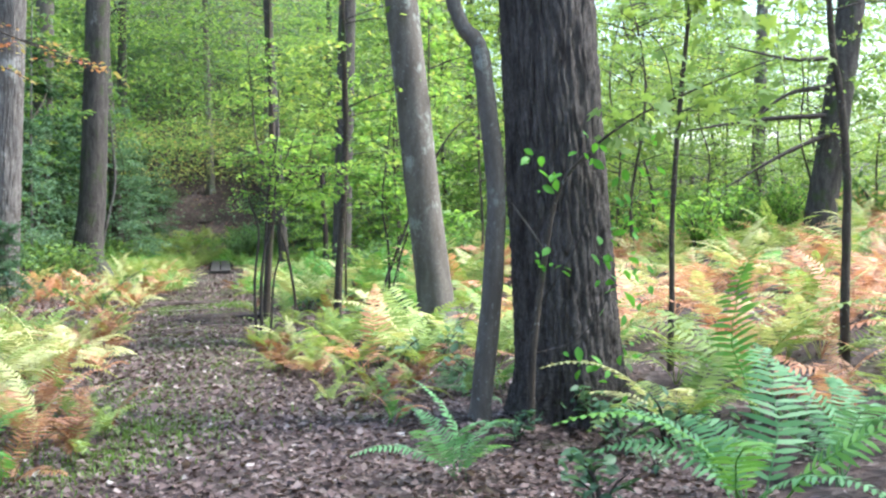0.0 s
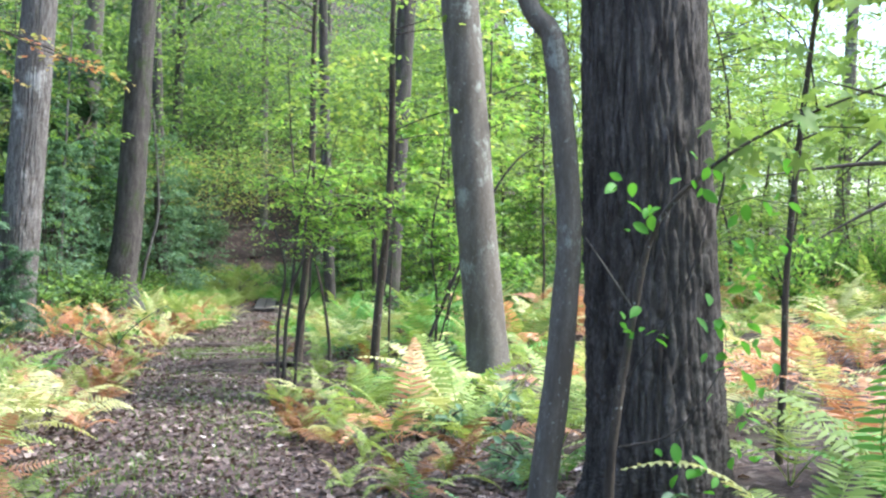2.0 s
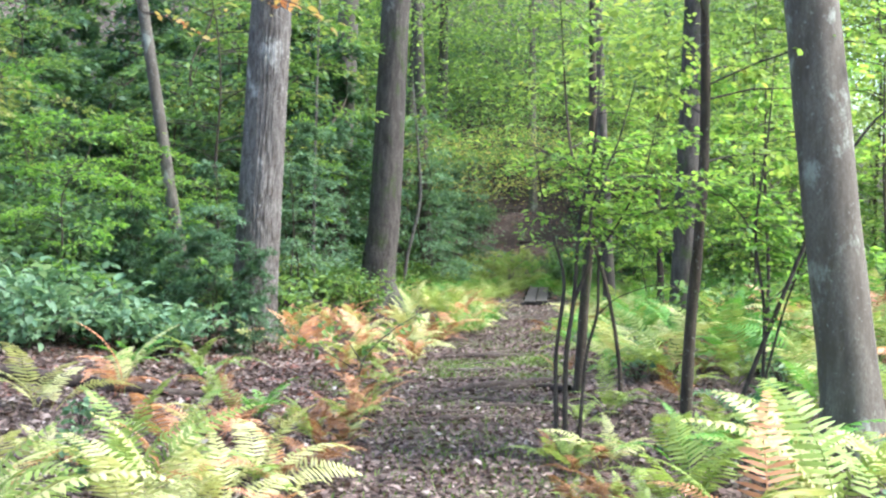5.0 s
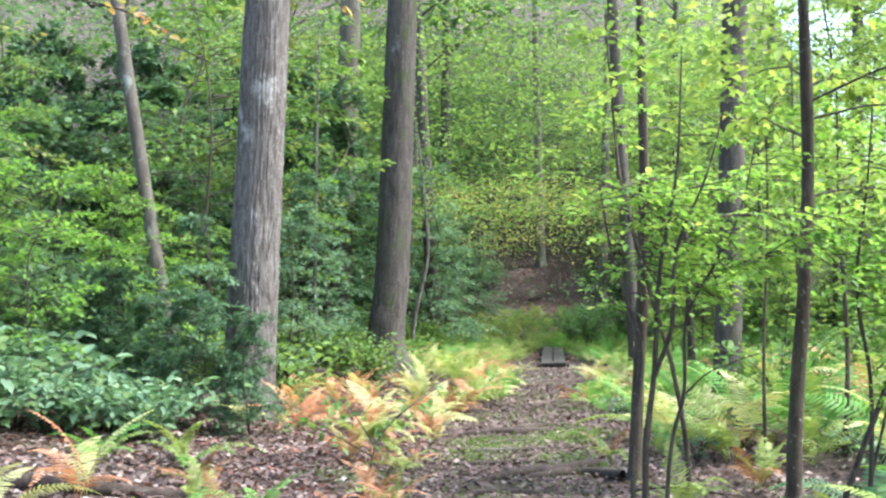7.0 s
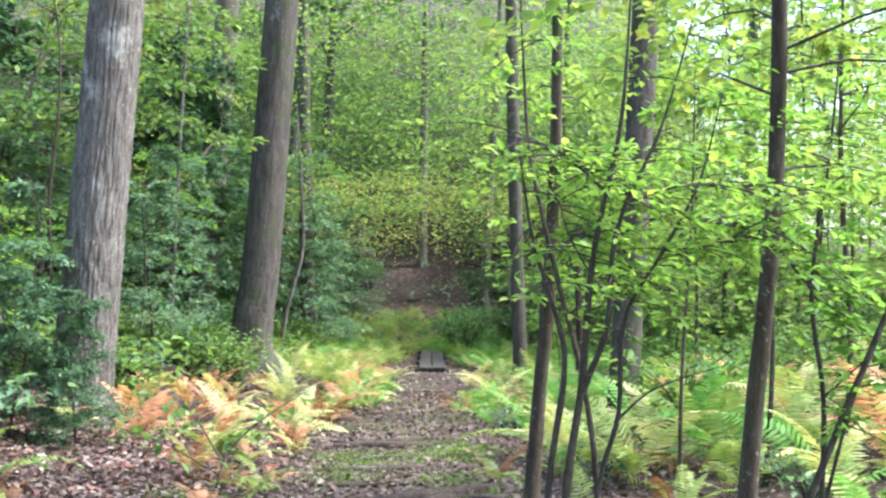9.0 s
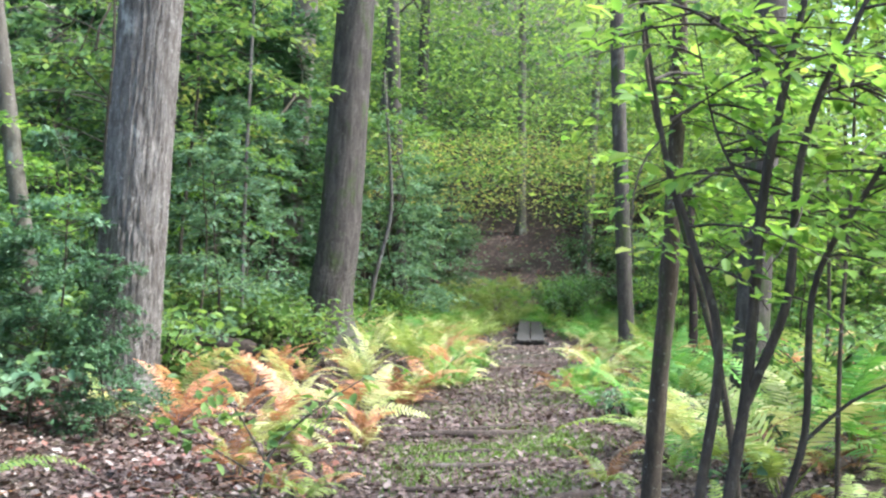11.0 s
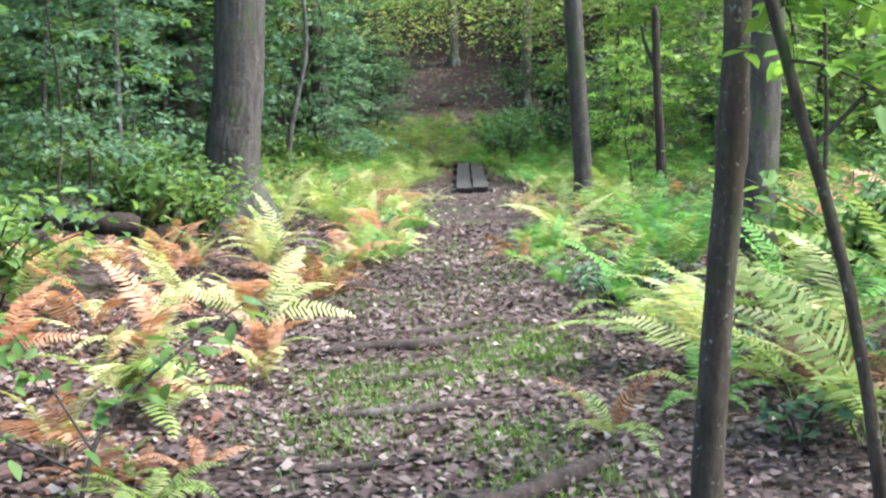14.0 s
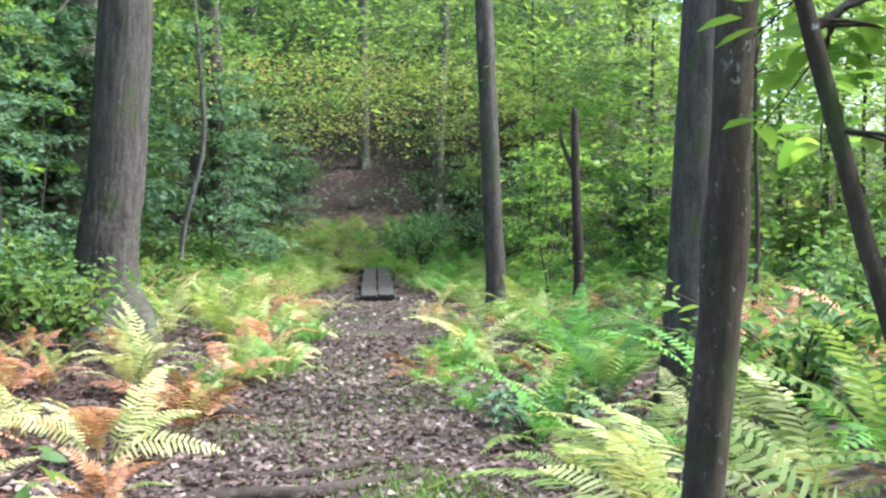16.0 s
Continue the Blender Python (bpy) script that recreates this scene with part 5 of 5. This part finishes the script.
litter("fallen_leaves", D_LEAF, 80000, (4, 28), (-2.6, 2.6), "dry brown and grey fallen leaves on the trail", 1, 0.043)
litter("fallen_leaves_off_trail", D_LEAF, 26000, (5, 36), (-7, 7), "dry brown fallen leaves under the ferns", 2, 0.06)
litter("fallen_leaves_beside_trail", D_LEAF, 26000, (8, 21), (-5.2, -1.1), "dry brown fallen leaves under the shrubs", 5, 0.055)
litter("fallen_red_leaves_beside_trail", D_RED, 1500, (13, 20), (-4.4, -0.9), "red-brown leaves fallen under the ferns", 6, 0.06)
litter("fallen_leaves_on_slope", D_RED, 6000, (36, 56), (-8, 8), "dry brown fallen leaves on the slope", 4, 0.09)
litter("fallen_red_leaves", D_RED, 1100, (14, 24), (-2.2, -0.9), "red-brown leaves fallen along the trail edge", 3, 0.05)


def grass(name, n, clumps, label, seed, h=0.05):
    rng = np.random.default_rng(seed)
    c = np.array(clumps)
    k = rng.integers(0, len(c), n)
    x, y = c[k, 0] + rng.normal(0, 1, n) * c[k, 2], c[k, 1] + rng.normal(0, 1, n) * c[k, 2] * 1.2
    z = np.array([height(a, b) for a, b in zip(x, y)])
    az, lean, hh = rng.uniform(0, 6.28, n), rng.uniform(0.2, 1.2, n), h * rng.uniform(0.5, 1.3, n)
    p = np.stack([x, y, z], 1)
    tip = p + np.stack([np.cos(az) * lean * hh, np.sin(az) * lean * hh, hh], 1)
    s = np.stack([-np.sin(az), np.cos(az), np.zeros(n)], 1) * 0.004
    m = (p + tip) / 2 + (0, 0, 0.012)
    v = np.stack([p - s, p + s, m + s * 0.8, tip, m - s * 0.8], 1)
    vv = v[:, [0, 1, 2, 4]].reshape(-1, 3)
    tv = np.stack([v[:, 4], v[:, 2], v[:, 3], v[:, 3] - s * 0.1], 1).reshape(-1, 3)
    q = np.arange(4 * n).reshape(n, 4)
    tagged(new(name, np_mesh(name, np.vstack([vv, tv]), np.vstack([q, q + 4 * n]), G_BLADE)), label, "grass", kind="stuff")


grass("grass_tufts", 13000, [(-2.2, 6.2, 0.3), (-1.95, 6.9, 0.22), (-2.5, 7.3, 0.3), (-1.9, 7.8, 0.2), (-2.6, 9.0, 0.3), (-4.1, 19.0, 0.2), (-3.4, 20.3, 0.2), (-3.1, 17.6, 0.2), (-3.9, 19.6, 0.2), (-3.5, 19.9, 0.22), (-4.4, 19.4, 0.2), (-3.7, 20.5, 0.3), (-4.2, 18.2, 0.22), (-3.3, 18.3, 0.18), (-3.0, 14.2, 0.5), (-2.6, 13.0, 0.5), (-2.2, 11.6, 0.5), (-4.6, 22.0, 0.5), (-3.9, 23.5, 0.4), (-2.3, 9.6, 0.5), (-1.9, 8.0, 0.4), (-4.8, 16.5, 0.2), (-3.4, 16.0, 0.5), (-5.0, 25.0, 0.6)], "short green grass and moss tufts on the trail", 8, 0.04)

# ---- the oak's companions: a leafy seedling climbing its flank, a maple bough, the blaze ----
vine = thing("seedling", 0.49, 7.68, "thin leafy seedling growing up against the oak", "seedling")
stem_part("stem", [(0, 0, -0.05, 0.03), (0.02, 0, 0.5, 0.024), (0.1, 0, 1.1, 0.02), (0.18, 0, 1.5, 0.014), (0.32, -0.02, 1.72, 0.011), (0.6, -0.1, 1.95, 0.008), (1.0, -0.2, 2.14, 0.006), (1.7, -0.3, 2.4, 0.003)], M_SAP, vine, 8, 30, 3)
stem_part("branch", [(0.11, 0, 1.15, 0.008), (-0.03, -0.05, 1.35, 0.005), (-0.14, -0.08, 1.5, 0.002)], M_GREY, vine, 5, 10, 4)
stem_part("branch", [(0.06, 0, 0.8, 0.006), (0.3, -0.1, 1.2, 0.005), (0.42, -0.12, 1.6, 0.003), (0.4, -0.12, 1.8, 0.002)], M_TWIG, vine, 5, 12, 5)
stem_part("branch", [(0.03, 0, 0.5, 0.006), (0.3, -0.1, 0.6, 0.005), (0.5, -0.12, 0.9, 0.003), (0.52, -0.12, 1.1, 0.002)], M_TWIG, vine, 5, 12, 6)


def broad_leaf(mat, L=0.11, W=0.06, name="leaf"):
    """An oval leaf with a folded midrib, drooping at the tip."""
    n = 6
    v, q = [], []
    for i in range(n):
        t = i / (n - 1)
        w = W / 2 * math.sin(math.pi * min(1.0, 0.06 + 0.94 * t)) ** 0.8 if i < n - 1 else 0.001
        z = -0.18 * L * t * t
        v += [(L * t, -w, z + w * 0.25), (L * t, 0, z), (L * t, w, z + w * 0.25)]
        if i:
            a = 3 * (i - 1)
            q += [(a, a + 1, a + 4, a + 3), (a + 1, a + 2, a + 5, a + 4)]
    return np_mesh(name, np.array(v), np.array(q), mat, True)


def maple_leaf(mat, R=0.075):
    """A five-lobed leaf."""
    ang = [-150, -112, -88, -58, -40, -16, 0, 16, 40, 58, 88, 112, 150]
    rad = [0.5, 0.7, 0.45, 0.95, 0.5, 0.62, 1.15, 0.62, 0.5, 0.95, 0.45, 0.7, 0.5]
    pts = [(R * r * math.cos(radians(a)), R * r * math.sin(radians(a)), -0.12 * R * r * r) for a, r in zip(ang, rad)]
    v = [(0, 0, 0.0)] + pts
    q = [(0, i, i + 1, i + 2) for i in range(1, 12, 2)]
    return np_mesh("leaf", np.array(v), np.array(q), mat)


B_LEAF = broad_leaf(L_VINE)
M_LEAF = maple_leaf(L_LIGHT)
rv = np.random.default_rng(91)
for x, y, z in [(0.5, -0.22, 1.55), (0.45, -0.2, 1.4), (0.62, -0.1, 1.72), (0.55, -0.1, 1.78), (0.7, -0.05, 1.95), (0.02, -0.1, 1.68), (-0.08, -0.12, 1.62), (-0.02, -0.12, 1.55), (0.12, -0.15, 1.72), (0.3, -0.2, 1.15), (0.36, -0.2, 1.2), (0.4, -0.2, 1.1),
                (0.0, -0.1, 1.12), (0.06, -0.12, 1.05), (-0.02, -0.15, 1.08), (0.48, -0.2, 1.02), (0.55, -0.15, 0.95), (0.5, -0.2, 0.86), (0.42, -0.2, 0.92), (0.56, -0.15, 1.2), (0.6, -0.1, 1.3), (0.2, -0.2, 0.52), (0.26, -0.2, 0.46), (0.32, -0.2, 0.4), (0.4, -0.25, 0.36), (0.5, -0.2, 0.55),
                (0.56, -0.2, 0.75), (0.6, -0.15, 0.68), (0.46, -0.25, 0.7), (0.66, -0.1, 1.05), (0.52, -0.15, 1.35), (0.3, -0.15, 1.85), (0.24, -0.15, 1.78), (0.7, -0.1, 1.6), (0.65, -0.1, 1.48)]:
    for k in range(3):
        part("leaf", B_LEAF, vine, at=pose(x + 0.09 + rv.normal(0, 0.06), y + rv.normal(0, 0.03), z + rv.normal(0, 0.07), rv.normal(0, 40), rv.uniform(0, 60), rv.uniform(0, 360)) @ Matrix.Scale(rv.uniform(0.45, 0.9), 4))

twig = spline([(0.5, -0.1, 1.9, 0), (1.0, -0.2, 2.14, 0), (1.7, -0.3, 2.4, 0)], 40)
stem_part("branch", [(0.9, -0.18, 2.1, 0.005), (0.8, -0.3, 2.4, 0.004), (0.55, -0.35, 2.6, 0.002)], M_TWIG, vine, 5, 10, 7)
stem_part("branch", [(0.75, -0.14, 2.03, 0.004), (1.1, -0.4, 2.0, 0.003), (1.4, -0.5, 2.02, 0.002)], M_TWIG, vine, 5, 10, 8)
for k in range(130):
    if k < 60:
        c = twig[rv.integers(0, 40), :3]
    elif k < 100:
        c = np.array([0.4 + 1.2 * rv.random(), -0.3, 2.45 + 0.3 * rv.random()])
    else:
        c = np.array([0.75 + 0.65 * rv.random(), -0.4, 2.0])
    part("leaf", M_LEAF, vine, at=pose(c[0] + rv.normal(0, 0.1), c[1] + rv.normal(0, 0.16), c[2] + rv.normal(0, 0.09), rv.normal(0, 30), rv.normal(15, 25), rv.uniform(0, 360)) @ Matrix.Scale(rv.uniform(0.7, 1.35), 4))

# trail blaze and knots of the blazed tree
bz = []
for i in range(2):
    for j in range(7):
        a = radians(-68 - 15 + 5 * j)
        bz.append((0.137 * math.cos(a), 0.137 * math.sin(a), 1.84 + 0.2 * i))
part("blaze", np_mesh("blaze", np.array(bz), np.array([(j, j + 1, j + 8, j + 7) for j in range(6)]), M_BLAZE, True), BLAZED, "white painted trail mark")
for az, z, r in ((-70, 2.3, 0.035), (-30, 1.88, 0.03), (-100, 1.55, 0.03), (-50, 1.5, 0.03), (-85, 2.42, 0.03), (-10, 1.2, 0.025)):
    c, s = math.cos(radians(az)), math.sin(radians(az))
    v, q = tube([(0.1 * c, 0.1 * s, z, r * 1.6), (0.135 * c, 0.135 * s, z + 0.01, r * 1.1), (0.155 * c, 0.155 * s, z + 0.015, r * 0.6), (0.16 * c, 0.16 * s, z + 0.015, r * 0.1)], 10, 8, 0.08, int(z * 10))
    part("knot", np_mesh("knot", v, q, M_DARK, True), BLAZED)

M_SCAR, _nt, _bs = blank("ochre_scar", 0.7)
_nt.links.new(ramp(_nt, noise_tex(_nt, 60), [(0.35, (0.36, 0.22, 0.05)), (0.65, (0.52, 0.36, 0.09))]), _bs.inputs["Base Color"])
c, s = math.cos(radians(-76)), math.sin(radians(-76))
v, q = tube([(0.11 * c, 0.11 * s, 2.42, 0.05), (0.142 * c, 0.142 * s, 2.42, 0.047), (0.147 * c, 0.147 * s, 2.42, 0.03), (0.148 * c, 0.148 * s, 2.42, 0.002)], 14, 14, 0.05, 3)
part("limb_scar", np_mesh("limb_scar", v, q, M_SCAR, True), BLAZED, "round yellow limb scar")

seed = thing("seedling", -4.85, 17.05, "arching woody seedling with green oval leaves over orange ferns", "seedling")
arch = [(0, 0, -0.03, 0.012), (0.05, 0.15, 0.28, 0.010), (0.22, 0.5, 0.52, 0.007), (0.45, 0.95, 0.72, 0.003)]
stem_part("stem", arch, M_TWIG, seed, 6, 20, 1)
stem_part("branch", [(0.03, 0.1, 0.2, 0.007), (-0.2, 0.15, 0.5, 0.005), (-0.4, 0.3, 0.62, 0.002)], M_TWIG, seed, 5, 10, 2)
stem_part("branch", [(0.02, 0.05, 0.12, 0.007), (-0.35, -0.1, 0.35, 0.005), (-0.7, -0.1, 0.45, 0.002)], M_TWIG, seed, 5, 10, 3)
S_LEAF = broad_leaf(L_MID, 0.085, 0.045)
for k in range(110):
    if k < 50:
        c = spline(arch, 40)[rv.integers(10, 40), :3]
    elif k < 80:
        t = rv.random()
        c = np.array([-0.2 - 0.25 * t, 0.15 + 0.15 * t, 0.42 + 0.22 * t])
    else:
        t = rv.random()
        c = np.array([-0.2 - 0.55 * t, -0.08, 0.28 + 0.17 * t])
    part("leaf", S_LEAF, seed, at=pose(c[0] + rv.normal(0, 0.06), c[1] + rv.normal(0, 0.07), c[2] + rv.normal(0, 0.04), rv.normal(0, 25), rv.normal(5, 20), rv.uniform(0, 360)) @ Matrix.Scale(rv.uniform(0.7, 1.3), 4))
